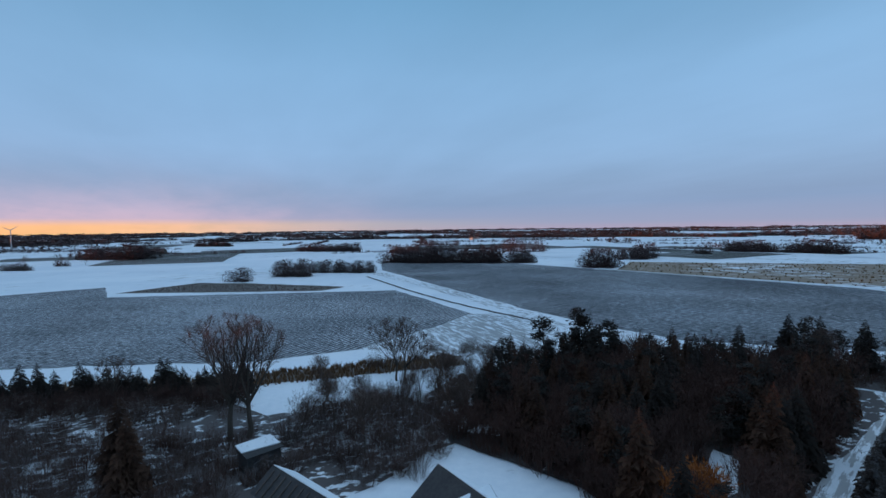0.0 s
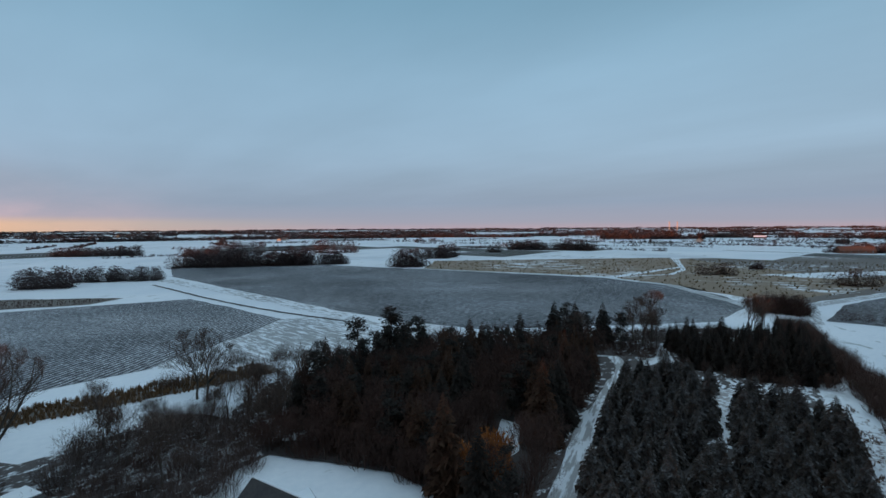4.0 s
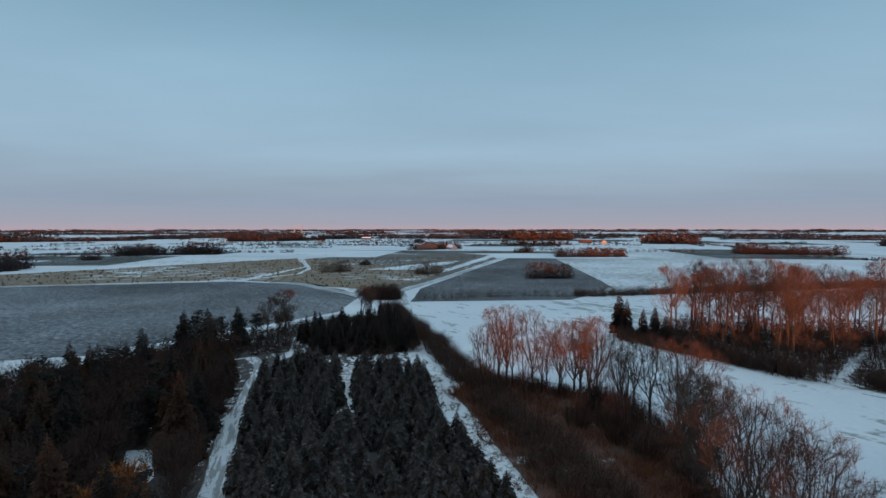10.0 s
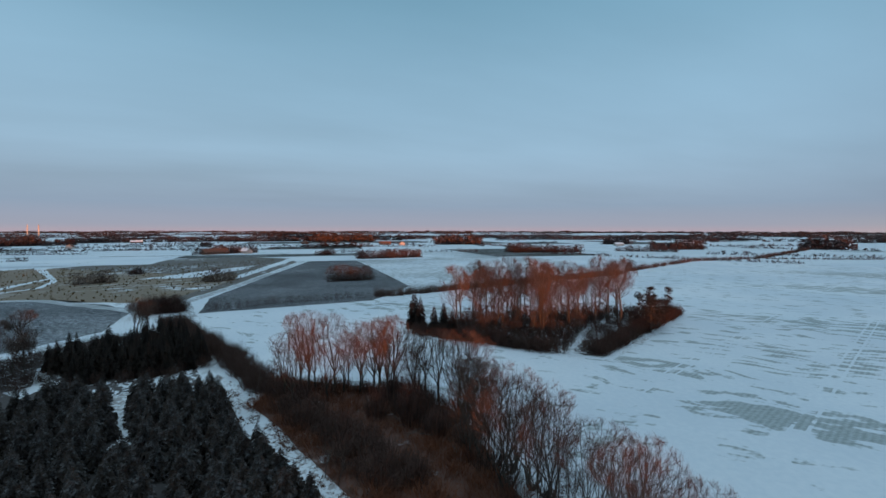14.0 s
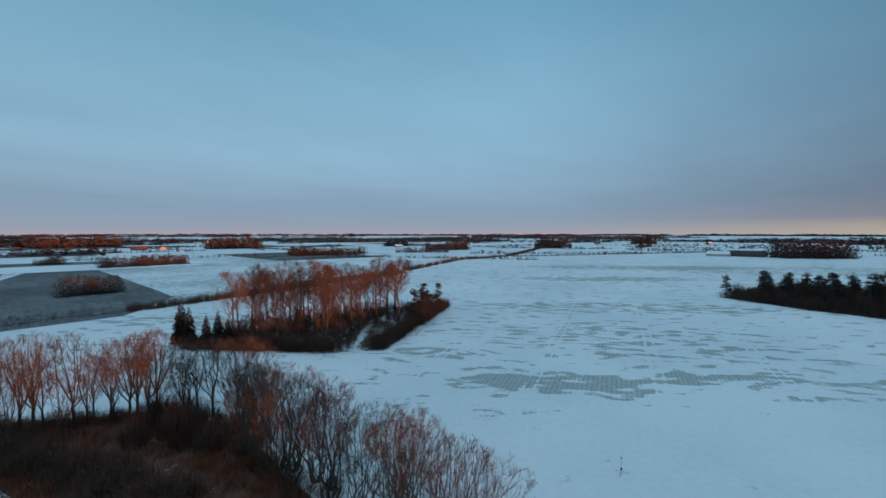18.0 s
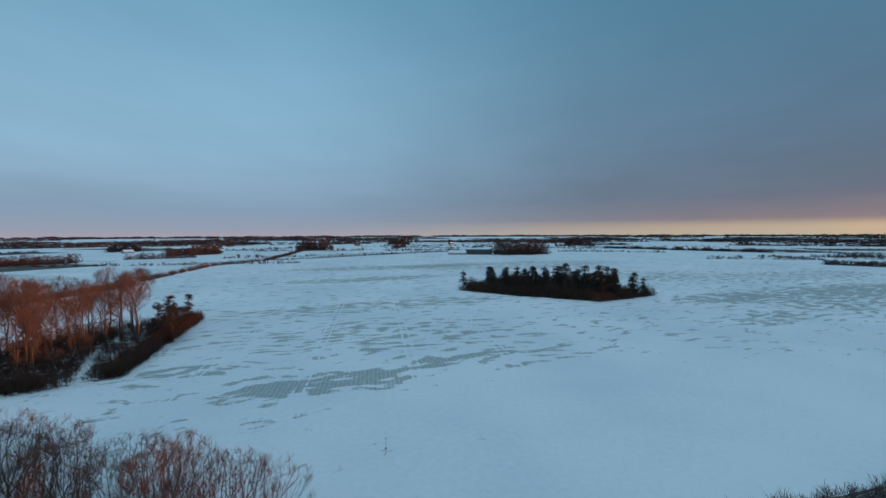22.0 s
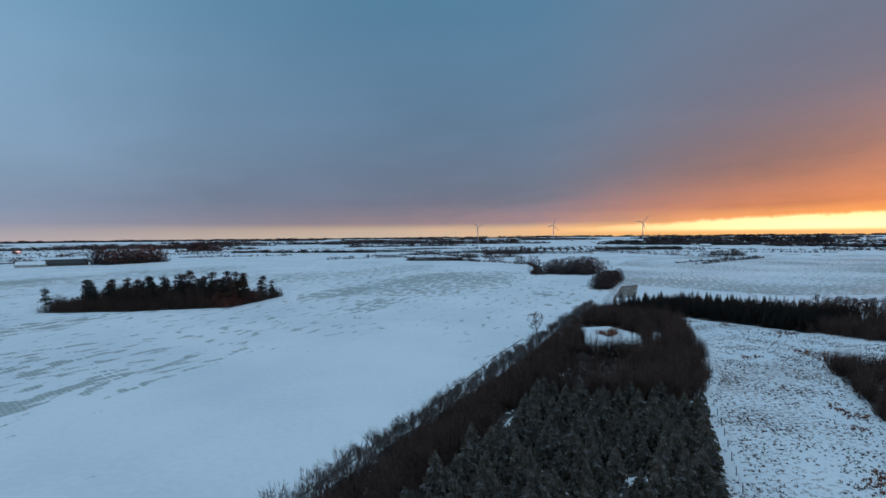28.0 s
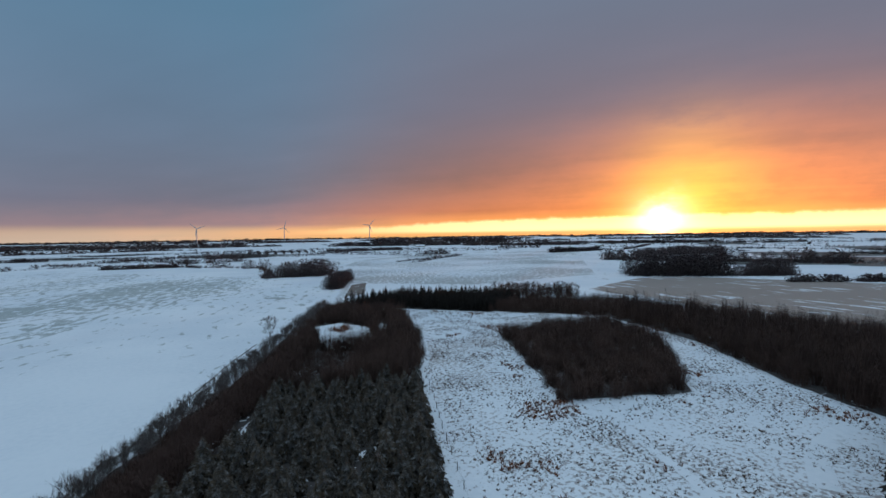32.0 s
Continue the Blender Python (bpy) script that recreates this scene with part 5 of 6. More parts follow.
patch("furrow", ribbon([(-6.4, -49.3), (-18.5, -65.1), (-29.6, -79.6), (-47.1, -105.3), (-63.4, -127.3)], 0.4), 0.06, M["weeds"], "dark open furrow along a snowy field edge", "furrow", 0.25, 1.2)
patch("field_road", ribbon([(-114, -172), (-137, -206), (-166, -250), (-194, -289)], 4.0), 0.08, M["track"], "snow-covered farm road between hedges", "road", 0.5, 3.0)
patch("game_crop", [(-134, -198), (-150, -204), (-182, -252), (-168, -248)], 0.07, M["weeds"], "strip of dark game cover beside a farm road", "field", 0.8, 3.0)
patch("stubble_field", [(-243, -126), (-322, -134), (-352, -110), (-372, -16), (-300, 40), (-196, 4), (-206, -18)], 0.06, M["stubble"], "brown stubble field with thin snow", "field", 1.5)

# ---- old garden with sheds ----
SHEL = spruces(2, "spruce", "low dark spruce in a shelter row", "spruces of the shelter row", M["spruce"], 5.6, 2.0, 12, 9, 240)
plant_out(SHEL, along([(-98, 75), (-61, 75), (-34, 79)], 1.25, rng, 2.0), rng, 0.75, 1.15)
join("thicket", HEDGE, along([(-102, 72), (-61, 72), (-34, 76)], 0.5, rng, 3.0), rng, M["murk"], "dark brown thicket below a row of spruces", "shrubs", 0.7, 1.1)
gar = thickets(3, "elder", "leafless dark elder shrub in an overgrown garden", "shrubs of the garden", M["dusted"], 3.6, 2.4, 120, 246, 0.05)
plant_out(gar, scatter([(-100, 66), (-60, 63), (-36, 66), (-30, 71), (-60, 74), (-96, 74)], 2.7, rng) + scatter([(-24, 64), (-18, 55), (-8, 49.5), (-2, 51), (0, 58), (2, 66), (-6, 78), (-16, 74)], 2.5, rng)
          + scatter([(-66, 54), (-34, 40), (-24, 44), (-24, 52), (-28, 60), (-60, 62)], 3.0, rng) + [(-20, 51), (-22, 50.5), (-18.5, 52.8), (-25, 53.5), (-24.5, 56.5)], rng, 0.6, 1.15)
plant_out(domes(2, "oak", "big leafless oak with a forked crown in a garden", "big garden trees", M["alder"], 17.5, 6.2, 250, fork=0.36, limbs=9, low=0.36, thick=0.020, twig=0.03), [(-29, 61), (-26.8, 62)], rng, 0.95, 1.02)
plant_out(domes(2, "maple", "leafless spreading maple near a field edge", "garden trees", M["alder"], 13.5, 5.6, 254, fork=0.30, limbs=9, low=0.30, twig=0.03), [(-7.5, 83.5), (-9, 85)], rng, 0.8, 0.98)
plant_out(domes(1, "maple", "small leafless maple in a shelter row", "garden trees", M["alder"], 8.0, 3.4, 257, fork=0.3, limbs=8, low=0.3), [(-53, 73)], rng, 0.9, 1.1)
plant_out(bares(2, "birch", "slender leafless birch in a garden", "garden birches", M["alder"], 8.5, 258, fork=0.3, spread=(0.35, 0.5, 0.6, 0.7, 0.8), twig=0.03), [(-15.5, 63), (-12, 65), (-6, 70), (-1, 68), (-18, 68), (-9, 62), (2, 63), (-21, 78), (-13, 72), (-4, 74), (0, 64), (-10, 56), (-19, 60), (3, 70), (1, 76)], rng, 0.75, 1.15)
plant_out(thickets(2, "sallow", "round leafless sallow bush at a field edge", "sallow bushes", M["alder"], 4.2, 3.4, 300, 262, 0.04), [(-3, 105), (6, 105), (-6, 98), (-14, 93), (12, 98)], rng, 0.85, 1.1)
plant_out(spruces(1, "spruce", "dark tall spruce in a garden", "garden spruces", M["larch"], 10.0, 3.0, 18, 9, 266), [(-36, 50), (-33, 47)], rng, 0.85, 1.05)
reeds = along([(-70, 80), (-49, 82.5), (-34, 87), (-16, 92), (2, 98)], 0.055, rng, 4.2)
join("undergrowth", [shrub(random.Random(580 + k), 3.4, 2.3, 70, 0.06) for k in range(3)], scatter([(-72, 52), (-34, 38), (-24, 44), (-16, 56), (-6, 50), (0, 58), (2, 68), (-8, 77), (-24, 70), (-30, 60), (-62, 64)], 2.7, rng, holes=([(-27, 58), (-18, 57), (-14, 66), (-26, 70)],)), rng, M["murk"], "dark leafless undergrowth in an overgrown garden", "shrubs", 0.55, 1.1)
join("dead_weeds", [tuft(random.Random(326 + k), 1.2, 0.6, 9) for k in range(3)], scatter([(-150, 214), (-134, 250), (-100, 244), (-50, 227), (-60, 214)], 1.1, rng, jitter=0.9), rng, M["brown"], "brown dead weeds standing in a strip beside a field", "weeds", 0.15, 0.6)
join("reeds", [tuft(random.Random(320 + k), 1.5, 0.5, 10) for k in range(3)], reeds, rng, M["reed"], "brown dead reeds along a ditch", "reeds", 0.5, 0.95)
patch("ditch_bank", ribbon([(-74, 79.5), (-49, 82.5), (-34, 87), (-16, 92), (4, 98.5)], 6.5), 0.06, M["weeds"], "brown bank of dead reeds along a ditch", "bank", 0.8, 2.0)
patch("garden_ground", [(-104, 60), (-60, 54), (-30, 42), (-20, 40), (-8, 50), (2, 60), (2, 70), (-8, 78), (-28, 70), (-40, 78), (-98, 78)], 0.04, M["garden"], "overgrown garden with patchy snow", "garden", 1.5)


def slab(soup, a, b, c, d, t):
    """A flat plate between four corners, with thickness."""
    n = (b - a).cross(d - a).normalized() * t
    k = len(soup.v)
    soup.v += [a, b, c, d, a + n, b + n, c + n, d + n]
    soup.f += [tuple(k + i for i in q) for q in ((3, 2, 1, 0), (4, 5, 6, 7), (0, 1, 5, 4), (1, 2, 6, 5), (2, 3, 7, 6), (3, 0, 4, 7))]


def gabled(name, label, x, y, az, ln, wd, wall, ridge, walls="board", roofs="tile", snowy=True, windows=0, chimney=False):
    """A gabled building with its roof slopes, snow cover, windows and door."""
    ob = thing(name, label, "building")
    s = Soup()
    a, b = ln / 2, wd / 2
    s.v += [Vector(p) for p in ((-a, -b, 0), (a, -b, 0), (a, b, 0), (-a, b, 0), (-a, -b, wall), (a, -b, wall), (a, b, wall), (-a, b, wall), (-a, 0, ridge - 0.05), (a, 0, ridge - 0.05))]
    s.f += [(0, 1, 5, 4), (2, 3, 7, 6), (1, 2, 6, 9, 5), (3, 0, 4, 8, 7), (3, 2, 1, 0)]
    part("wall", s, M[walls], ob)
    for side in (-1, 1):
        e, over = side * (b + 0.35), 0.3
        drop = wall - (ridge - wall) / b * 0.35
        r = Soup()
        q = [Vector((-a - over, e, drop)), Vector((a + over, e, drop)), Vector((a + over, 0, ridge)), Vector((-a - over, 0, ridge))]
        if side > 0:
            q = [q[1], q[0], q[3], q[2]]
        slab(r, *q, 0.12)
        roof = part("roof_slope", r, M[roofs], ob)
        if snowy is True or snowy == side:
            c = Soup()
            up = Vector((0, 0, 0.13))
            slab(c, *[p * 0.985 + up for p in q], 0.10)
            part("snow_cover", c, M["roofsnow"], roof, "layer of snow on the roof")
    for k in range(windows):
        for side in (-1, 1):
            xw = -a + ln * (k + 0.5) / windows
            w = Soup()
            w.box(xw - 0.55, xw + 0.55, side * b - 0.03, side * b + 0.03, wall * 0.38, wall * 0.82)
            win = part("window", w, M["white"], ob, "white-framed window")
            p = Soup()
            p.box(xw - 0.46, xw + 0.46, side * (b + 0.035) - 0.01, side * (b + 0.035) + 0.01, wall * 0.42, wall * 0.78)
            part("pane", p, M["glass"], win)
    d = Soup()
    d.box(a - 0.03, a + 0.04, -0.5, 0.5, 0, min(2.05, wall * 0.95))
    part("door", d, M["board"], ob)
    if chimney:
        c = Soup()
        c.box(-0.3, 0.3, -0.3, 0.3, ridge - 0.4, ridge + 0.9)
        part("chimney", c, M["brickwall"], ob)
    ob.matrix_basis = pose(x, y, 0.0, 0, 0, az)
    return ob


gabled("barn", "low barn with a bare dark roof beside a snowy lawn", 2.2, 40.6, -54.6, 9.5, 6.5, 2.6, 5.0, "brickwall", "tile", 1, 2)
gabled("annexe", "small annexe with pale walls and snow on its roof", 1.4, 39.4, 37, 6.0, 2.6, 3.5, 4.7, "limewash", "tile", True, 1)
gabled("old_shed", "old shed with a half-bare snowy roof", -14.2, 44.2, -40.3, 9.6, 4.4, 2.0, 3.6, "board", "tile", 1)


def mono_shed(x, y, az):
    ob = thing("garden_shed", "small board shed with a flat snow-covered roof", "shed")
    for y0, y1, x0, x1 in ((-1.5, -1.42, -2, 2), (1.42, 1.5, -2, 2), (-1.42, 1.42, -2, -1.92), (-1.42, 1.42, 1.92, 2)):
        w = Soup()
        w.box(x0, x1, y0, y1, 0, 2.3)
        part("wall", w, M["tile"], ob)
    r, c = Soup(), Soup()
    slab(r, Vector((-2.2, -1.8, 2.3)), Vector((2.2, -1.8, 2.3)), Vector((2.2, 1.8, 2.55)), Vector((-2.2, 1.8, 2.55)), 0.1)
    slab(c, Vector((-2.18, -0.3, 2.515)), Vector((2.18, -0.9, 2.475)), Vector((2.18, 1.78, 2.66)), Vector((-2.18, 1.78, 2.66)), 0.12)
    part("roof", r, M["tile"], ob)
    part("snow_cover", c, M["roofsnow"], ob, "uneven layer of snow on the roof")
    d = Soup()
    d.box(-0.45, 0.45, -1.54, -1.49, 0.05, 1.95)
    part("door", d, M["board"], ob)
    ob.matrix_basis = pose(x, y, 0, 0, 0, az)


mono_shed(-22.3, 54.2, 45)
# rafters laid bare on the old shed's near slope
for k in range(9):
    s = Soup()
    f = -4.2 + k * 1.05
    slab(s, Vector((f, -2.5, 1.92)), Vector((f + 0.1, -2.5, 1.92)), Vector((f + 0.1, -0.4, 3.46)), Vector((f, -0.4, 3.46)), 0.12)
    s.v = [v + Vector((0, 0, 0.10)) for v in s.v]
    part("rafter", s, M["board"], bpy.data.objects["old_shed"])

# ---- small pole in the snow field ----
mast = thing("measuring_pole", "small dark measuring pole standing in the snow field", "pole")
s = Soup()
s.tube([Vector((0, 0, -0.2)), Vector((0, 0, 2.4))], [0.03, 0.025], 8, True)
part("pole", s, M["steel"], mast)
s = Soup()
s.box(-0.11, 0.11, -0.09, 0.09, 0.62, 0.92)
part("instrument_box", s, M["tile"], mast)
for k in range(3):
    a = k * 2.094
    s = Soup()
    s.tube([Vector((0, 0, 0.5)), Vector((math.cos(a) * 1.25, math.sin(a) * 1.25, -0.05))], [0.022, 0.022], 6, True)
    part("leg", s, M["tile"], mast)
s = Soup()
s.tube([Vector((0, 0, 2.36)), Vector((0, 0, 2.55))], [0.09, 0.09], 8, True)
part("sensor_cap", s, M["tile"], mast)
mast.matrix_basis = pose(28.6, -50.5, 0.03) @ Matrix.Scale(0.82, 4)

# ---- wind turbines ----
def turbine(hub, blade, yaw, spin):
    ob = thing("wind_turbine", "pale three-bladed wind turbine on a snowy plain", "wind turbine", "wind turbines")
    s, w = Soup(), blade / 24
    s.tube([Vector((0, 0, -0.5)), Vector((0, 0, hub * 0.5)), Vector((0, 0, hub))], [1.7 * w, 1.35 * w, 0.95 * w], 14, True)
    part("tower", s, M["turbine"], ob, smooth=True)
    s = Soup()
    s.tube([Vector((0, 3.6, hub + 0.6)), Vector((0, 3.0, hub + 0.6)), Vector((0, -2.0, hub + 0.6)), Vector((0, -2.6, hub + 0.6))], [0.7 * w, 1.25 * w, 1.25 * w, 0.8 * w], 10, True)
    part("nacelle", s, M["turbine"], ob)
    s = Soup()
    s.tube([Vector((0, -2.6, hub + 0.6)), Vector((0, -3.6, hub + 0.6)), Vector((0, -4.1, hub + 0.6))], [0.9 * w, 0.8 * w, 0.2 * w], 10, True)
    rotor = part("rotor_hub", s, M["turbine"], ob)
    for k in range(3):
        a = radians(spin + 120 * k)
        d, t = Vector((math.cos(a), 0, math.sin(a))), Vector((-math.sin(a), 0, math.cos(a)))
        c = Vector((0, -3.2, hub + 0.6))
        b = Soup()
        n = len(b.v)
        for f, chord in ((0.02, 0.55), (0.2, 1.35), (0.6, 0.9), (1.0, 0.25)):
            p = c + d * blade * f
            b.v += [p - t * chord * w, p + Vector((0, -0.14, 0)), p + t * chord * w * 0.7, p + Vector((0, 0.14, 0))]
        for r in range(3):
            for q in range(4):
                b.f.append((4 * r + q, 4 * r + (q + 1) % 4, 4 * r + 4 + (q + 1) % 4, 4 * r + 4 + q))
        b.f += [(0, 3, 2, 1), (12, 13, 14, 15)]
        part("blade", b, M["turbine"], rotor)
    return ob


for x, y, hub, blade, yaw, spin in ((-664, -2543, 80, 42, 160, 20), (-1104, -2512, 84, 42, 150, 75), (-1404, -2108, 88, 42, 150, 50), (-799, 855, 34, 14, 40, 35)):
    turbine(hub, blade, yaw, spin).matrix_basis = pose(x, y, 0, 0, 0, yaw)
for x, y in ((1812, 1569), (1836, 1546)):
    s = Soup()
    s.tube([Vector((0, 0, -1)), Vector((0, 0, 30)), Vector((0, 0, 48))], [2.6, 2.2, 1.8], 12, True)
    stack = thing("chimney_stack", "tall pale chimney stack on the horizon", "chimney", "chimney stacks")
    part("shaft", s, M["limewash"], stack, smooth=True)
    stack.matrix_basis = pose(x, y, 1.0)


# ---- farms ----
FARMS = ((330, -612, 20, 40, 14, 3.2, 7.5, "board", "tile", 0), (352, -588, 20, 26, 11, 3.0, 6.5, "limewash", "tile", 5), (300, -640, 110, 24, 10, 3.0, 6.0, "board", "tile", 0),
         (-366, 576, 5, 36, 12, 3.5, 7.5, "board", "tile", 0), (560, 262, -40, 30, 10, 3.0, 7.0, "brickwall", "brickwall", 5), (585, 236, 50, 22, 9, 3.0, 6.5, "limewash", "brickwall", 4),
         (905, 60, 10, 30, 11, 3.2, 7.5, "limewash", "brickwall", 4), (930, 95, 100, 24, 10, 3.0, 7.0, "brickwall", "brickwall", 4), (-900, -1240, 30, 44, 15, 4.0, 8.5, "board", "tile", 0),
         (-860, -1275, 120, 26, 11, 3.2, 7.0, "limewash", "tile", 4), (-1120, -1180, 40, 30, 11, 3.2, 7.0, "brickwall", "tile", 4), (720, 560, 30, 26, 10, 3.0, 7.0, "limewash", "brickwall", 4))
for x, y, az, ln, wd, wall, ridge, walls, roofs, windows in FARMS:
    gabled("farmhouse" if windows else "farm_barn", "distant farm building with a " + ("red tiled" if roofs == "brickwall" else "dark") + " roof half under snow", x, y, az, ln, wd, wall, ridge, walls, roofs, 1 if roofs == "brickwall" else True, windows, windows > 0)

# ---- woods and hedges in the middle distance: x, y to x, y, depth, height ----
NORTH_WOODS = ((-386, 476, -309, 463, 26, 15), (-108, 282, -83, 278, 14, 11), (-90, 303, -45, 298, 10, 9), (-120, 254, -109, 253, 7, 8),
         (-195, 604, -110, 584, 18, 11), (-54, 382, 46, 366, 26, 13), (68, 529, 111, 519, 30, 18), (51, 369, 73, 365, 10, 9),
         (94, 318, 120, 312, 14, 12), (148, 391, 172, 386, 12, 10), (-336, 349, -311, 346, 6, 6), (-463, 852, -390, 830, 20, 9))
EAST_WOODS = ((-330, 391, -318, 388, 5, 6), (-65, 540, -32, 512, 14, 9), (155, 416, 178, 396, 14, 12), (244, 462, 258, 448, 10, 11),
         (299, 495, 375, 427, 18, 13), (737, 820, 879, 675, 40, 17), (241, 189, 256, 176, 10, 9, "alder"), (298, 197, 306, 191, 6, 5),
         (251, 126, 267, 112, 10, 11, "alder"), (544, 277, 602, 226, 20, 9), (1182, 299, 1275, 205, 60, 21), (258, 53, 269, 32, 9, 9, "alder"))
SOUTH_WOODS = ((462, 71, 497, 8, 14, 9), (532, 132, 541, 115, 10, 7), (1107, 278, 1173, 149, 60, 22), (596, -102, 607, -204, 24, 12),
         (929, -9, 940, -100, 40, 20), (686, -341, 695, -424, 26, 14), (936, -360, 942, -411, 30, 15), (701, -579, 668, -624, 30, 19),
         (857, -1030, 821, -1081, 30, 17), (283, -602, 239, -665, 44, 22), (369, -1172, 332, -1224, 40, 17))
WEST_WOODS = ((-145, -338, -200, -322, 22, 13), (-150, -232, -196, -292, 9, 8), (247, -1001, -41, -870, 8, 6), (-71, -574, -138, -550, 6, 5), (-865, -1290, -960, -1215, 40, 20), (-1154, -1280, -1347, -1110, 40, 20),
          (-161, -530, -180, -524, 8, 13), (-175, -469, -200, -460, 8, 12), (-330, -142, -372, -92, 26, 15), (-372, -92, -402, -60, 18, 11), (-500, -258, -560, -50, 14, 12.5), (-349, -56, -384, -16, 6, 5), 
          (-600, -260, -740, -200, 20, 11), (-640, -420, -760, -400, 14, 9), (-480, -860, -620, -790, 12, 7), (330, -150, 344, -150, 5, 10))
FAR = [far_tree(random.Random(400 + k), 1.0, 0.5, 170, 0.22) for k in range(6)]
SPARSE = [far_tree(random.Random(420 + k), 1.0, 0.55, 38, 0.52) for k in range(5)]
TINY = [far_tree(random.Random(440 + k), 1.0, 0.75, 15, 0.62) for k in range(6)]
FINE = [far_tree(random.Random(450 + k), 1.0, 0.5, 420, 0.15) for k in range(5)]
POINTED = far_tree(random.Random(410), 1.0, 0.26, 130, 0.36)


def rise(x, y):
    return max(0.0, math.hypot(x, y) - 1500) / 3400 * 6 - (0.3 if math.hypot(x, y) > 1500 else 0.0)


def wood(x0, y0, x1, y1, depth, height, mat="farwood", name="far_wood", gap=0.26, label="leafless brown wood standing in snowy fields", broad=1.15):
    d = math.hypot(x1 - x0, y1 - y0)
    ux, uy = (x1 - x0) / d, (y1 - y0) / d
    if uy * x0 - ux * y0 < 0:
        ux, uy, x0, y0 = -ux, -uy, x1, y1
    off = math.hypot(x0, y0)
    step = max(1.2, height * gap, off / 900)
    seed = rng.uniform(0, 99)
    pts = []
    for i in range(max(2, int(d / step))):
        thin = (0.85 if off < 800 and height > 5 else 0.6) + 0.8 * noise.noise((seed, i * step / (height * 2.2), 0))
        for j in range(max(1, int(depth / step / 1.3 * min(1.0, 0.45 + thin)))):
            if rng.random() < 0.42 - 0.42 * thin:
                continue
            u, v = (i + rng.uniform(-0.5, 1.5)) * step, (j + rng.uniform(0, 1)) * step * 1.3
            x, y = x0 + ux * u + uy * v, y0 + uy * u - ux * v
            pts.append((x, y, rise(x, y) - 0.2, 0.6 + 0.42 * thin))
    soups = []
    for s in (FINE if off < 430 and height > 5 else FAR + [POINTED] if off < 800 and height > 5 else SPARSE if off < 1150 else TINY):
        c = Soup()
        c.v, c.f = [v * height for v in s.v], s.f
        soups.append(c)
    join(name, soups, pts, rng, M[mat], label, "trees", 0.4, 1.12, wide=broad)


for row in NORTH_WOODS + EAST_WOODS + SOUTH_WOODS + WEST_WOODS:
    wood(*row)
clump = domes(2, "birch", "tall leafless birch at the end of a spruce belt", "birches of the belt", M["brown"], 12.0, 4.0, 186, fork=0.15, limbs=9, low=0.15, stems=2, thick=0.012, twig=0.03)
plant_out(clump, scatter([(-164, -132), (-180, -138), (-204, -112), (-190, -100)], 4.2, rng), rng, 0.55, 0.82)
# tall unseen wood added west of garden: keeps low sun off fields behind it
for row in ((-300, 285, -262, 205, 30, 17), (-262, 205, -190, 78, 30, 17)):
    wood(*row, "farwood", "shelter_wood", 0.2, "tall leafless shelter wood west of a garden")
join("field_trees", [both(*bare_tree(random.Random(430 + k), 10.0, twig=0.06, kids=(4, 4, 4, 3))) for k in range(2)],
     [(326, -148), (332, -142), (470, -330), (560, -450), (-160, -528), (-182, -462), (-345, 380), (-322, 388), (-310, 400), (98, 322), (112, 330), (610, -180), (420, -600)], rng, M["alder"], "single leafless trees along field hedges", "trees", 0.8, 1.3)
# orchard rows far off
for k in range(9):
    a, b = (-300 - k * 17, -800 - 4 * k), (-372 - k * 19, -1000 - 3 * k)
    wood(*a, *b, 2, 3.2, "farwood", "orchard_row", 0.7, "row of low leafless fruit bushes")

# ---- far fields, hedges and woods to the horizon ----
rf = random.Random(77)


def far_place(lo, hi):
    r, a = lo * (hi / lo) ** rf.random(), rf.uniform(0, 6.283)
    return r * math.cos(a), r * math.sin(a), a, r


kinds = (("far_soil", "distant ploughed field with thin snow"), ("far_snow", "distant snowy field with bare streaks"), ("far_snow", "distant snowy field of dead grass"), ("far_soil", "distant dark winter field"))
done = 0
while done < 70:
    x, y, a, r = far_place(520, 1450)
    if inside(WHEAT, x, y) or (-160 < math.degrees(a) - 360 < -80 and r < 800):
        continue
    w, l, t = rf.uniform(50, 160), rf.uniform(120, 330), rf.choice((0.35, 1.92)) + rf.uniform(-0.15, 0.15)
    c, s = math.cos(t), math.sin(t)
    q = [(x + c * u - s * v, y + s * u + c * v) for u, v in ((-l / 2, -w / 2), (l / 2, -w / 2 + rf.uniform(-20, 20)), (l / 2, w / 2), (-l / 2, w / 2 + rf.uniform(-20, 20)))]
    k = kinds[done % 4]
    patch("far_field", q, 0.05 + 0.004 * done, M[k[0]], k[1], "field", 2.0, 25.0)
    done += 1
done = 0
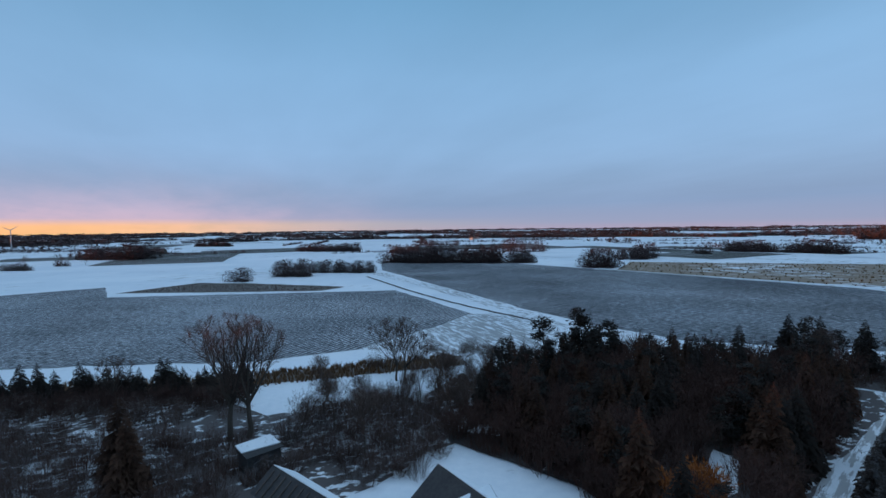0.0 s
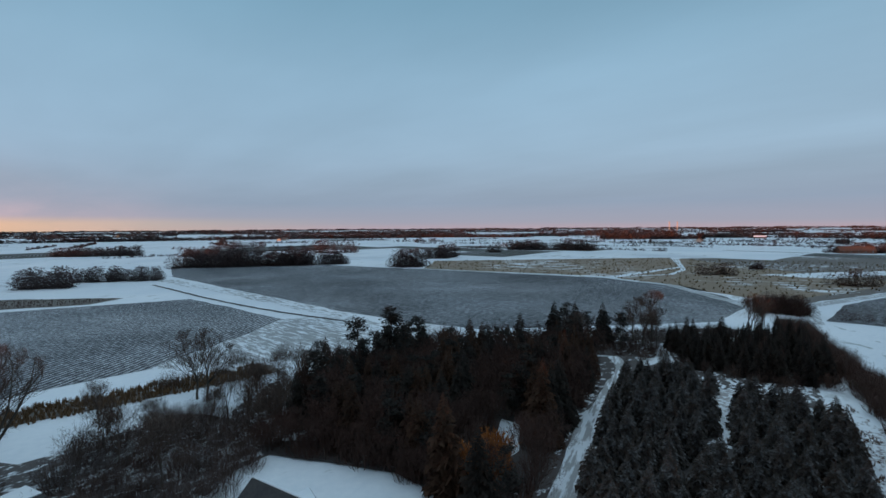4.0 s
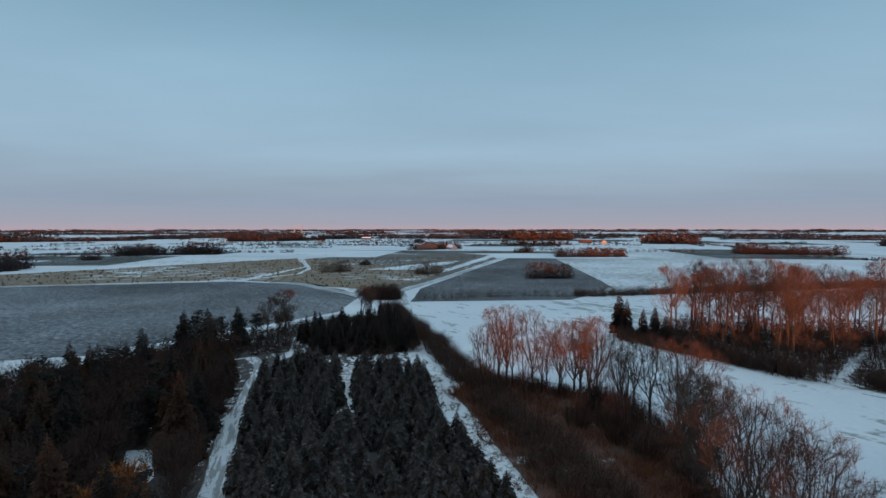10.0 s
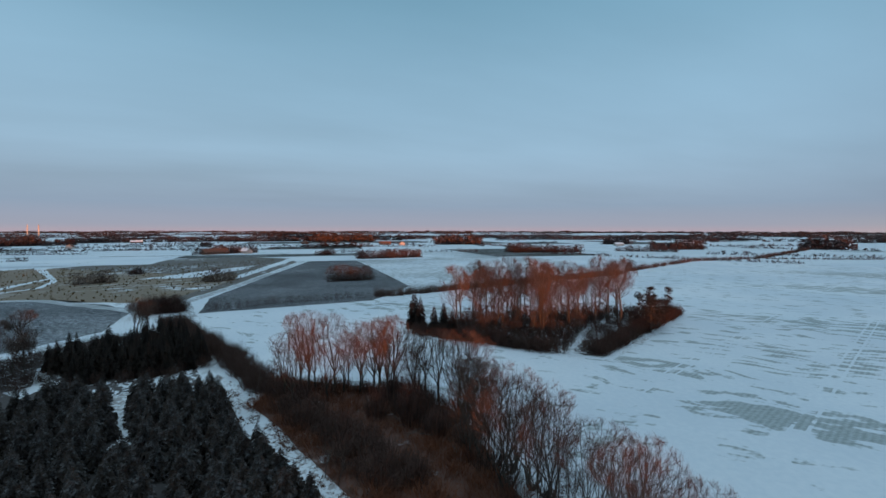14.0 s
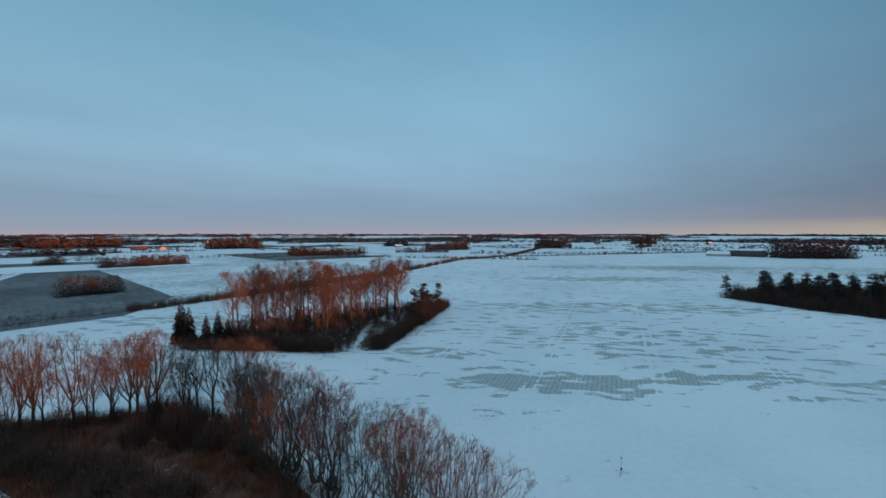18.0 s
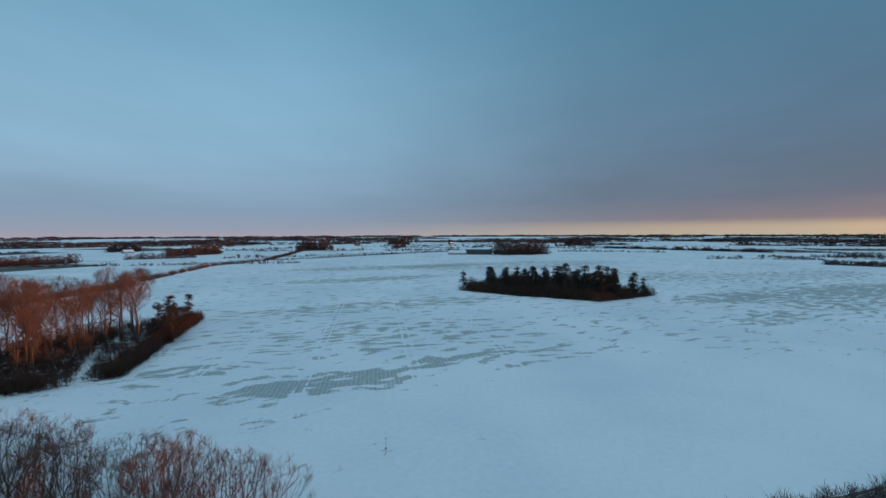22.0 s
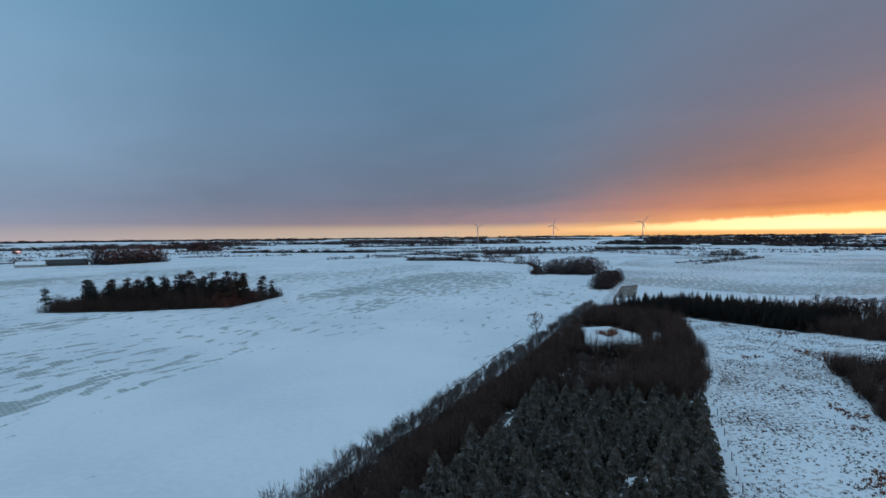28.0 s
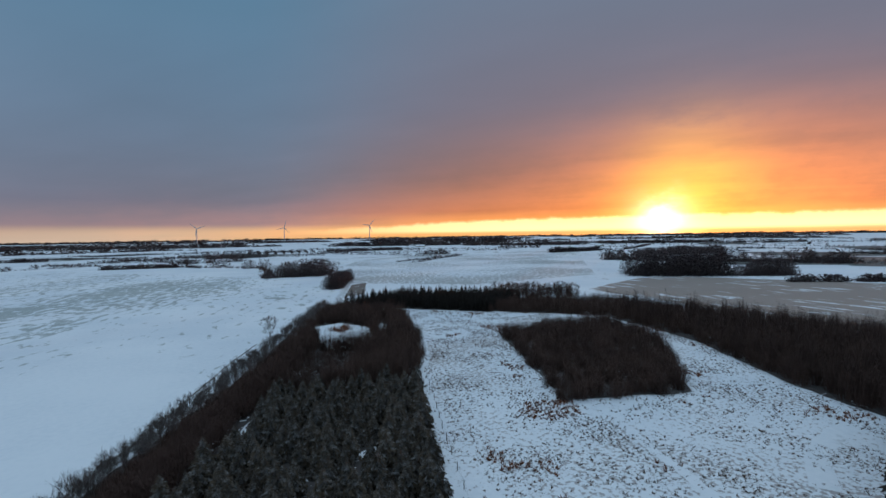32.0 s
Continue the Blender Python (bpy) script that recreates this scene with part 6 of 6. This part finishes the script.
while done < 370:
    x, y, a, r = far_place(520, 3600)
    if inside(WHEAT, x, y) or (r < 760 and rf.random() < 0.6):
        continue
    t = rf.choice((0.35, 1.92)) + rf.uniform(-0.25, 0.25)
    if rf.random() < 0.5:
        t = a + 1.57 + rf.uniform(-0.4, 0.4)
    small = rf.random() < (0.8 if r < 1500 else 0.5)
    l = (rf.uniform(60, 220) if small else rf.uniform(25, 90)) * (1 + r / 2000)
    h = rf.uniform(3.0, 5.5) if small else rf.uniform(7, 12)
    dx, dy = math.cos(t) * l / 2, math.sin(t) * l / 2
    wood(x - dx, y - dy, x + dx, y + dy, rf.uniform(2, 4) if small else rf.uniform(10, 28), h, "farwood", "far_hedge" if small else "far_wood", (0.5 if r < 1100 else 0.8) if small else 0.4 + r / 8000,
         "dark leafless hedge between distant snowy fields" if small else "distant leafless brown wood on the plain")
    done += 1
# long woods on the far plain
for k in range(270):
    x, y, a, r = far_place(1250, 4300)
    t = a + 1.57 + rf.uniform(-0.35, 0.35)
    l = rf.uniform(160, 520) * (0.6 + r / 3500)
    dx, dy = math.cos(t) * l / 2, math.sin(t) * l / 2
    wood(x - dx, y - dy, x + dx, y + dy, 26, rf.uniform(8, 13), "farwood", "far_wood", 0.7, "distant leafless brown wood on the plain", 2.6)
# woods that close the horizon
for k in range(90):
    a = 2 * math.pi * (k + rf.uniform(-0.3, 0.3)) / 90
    r, l = rf.uniform(3900, 4600), rf.uniform(300, 620)
    x, y = r * math.cos(a), r * math.sin(a)
    dx, dy = -math.sin(a) * l / 2, math.cos(a) * l / 2
    wood(x - dx, y - dy, x + dx, y + dy, 30, rf.uniform(14, 19), "farwood", "horizon_wood", 0.5, "long low wood on the horizon", 3.0)
for k in range(46):
    x, y, a, r = far_place(900, 3200)
    gabled("far_house", "small distant house with snow on its roof", x, y, rf.uniform(0, 180), rf.uniform(14, 26), rf.uniform(8, 10), 2.8, 6.2, rf.choice(("limewash", "brickwall")), rf.choice(("brickwall", "tile")), rf.choice((True, 1, -1)), 1, True).location.z = rise(x, y)
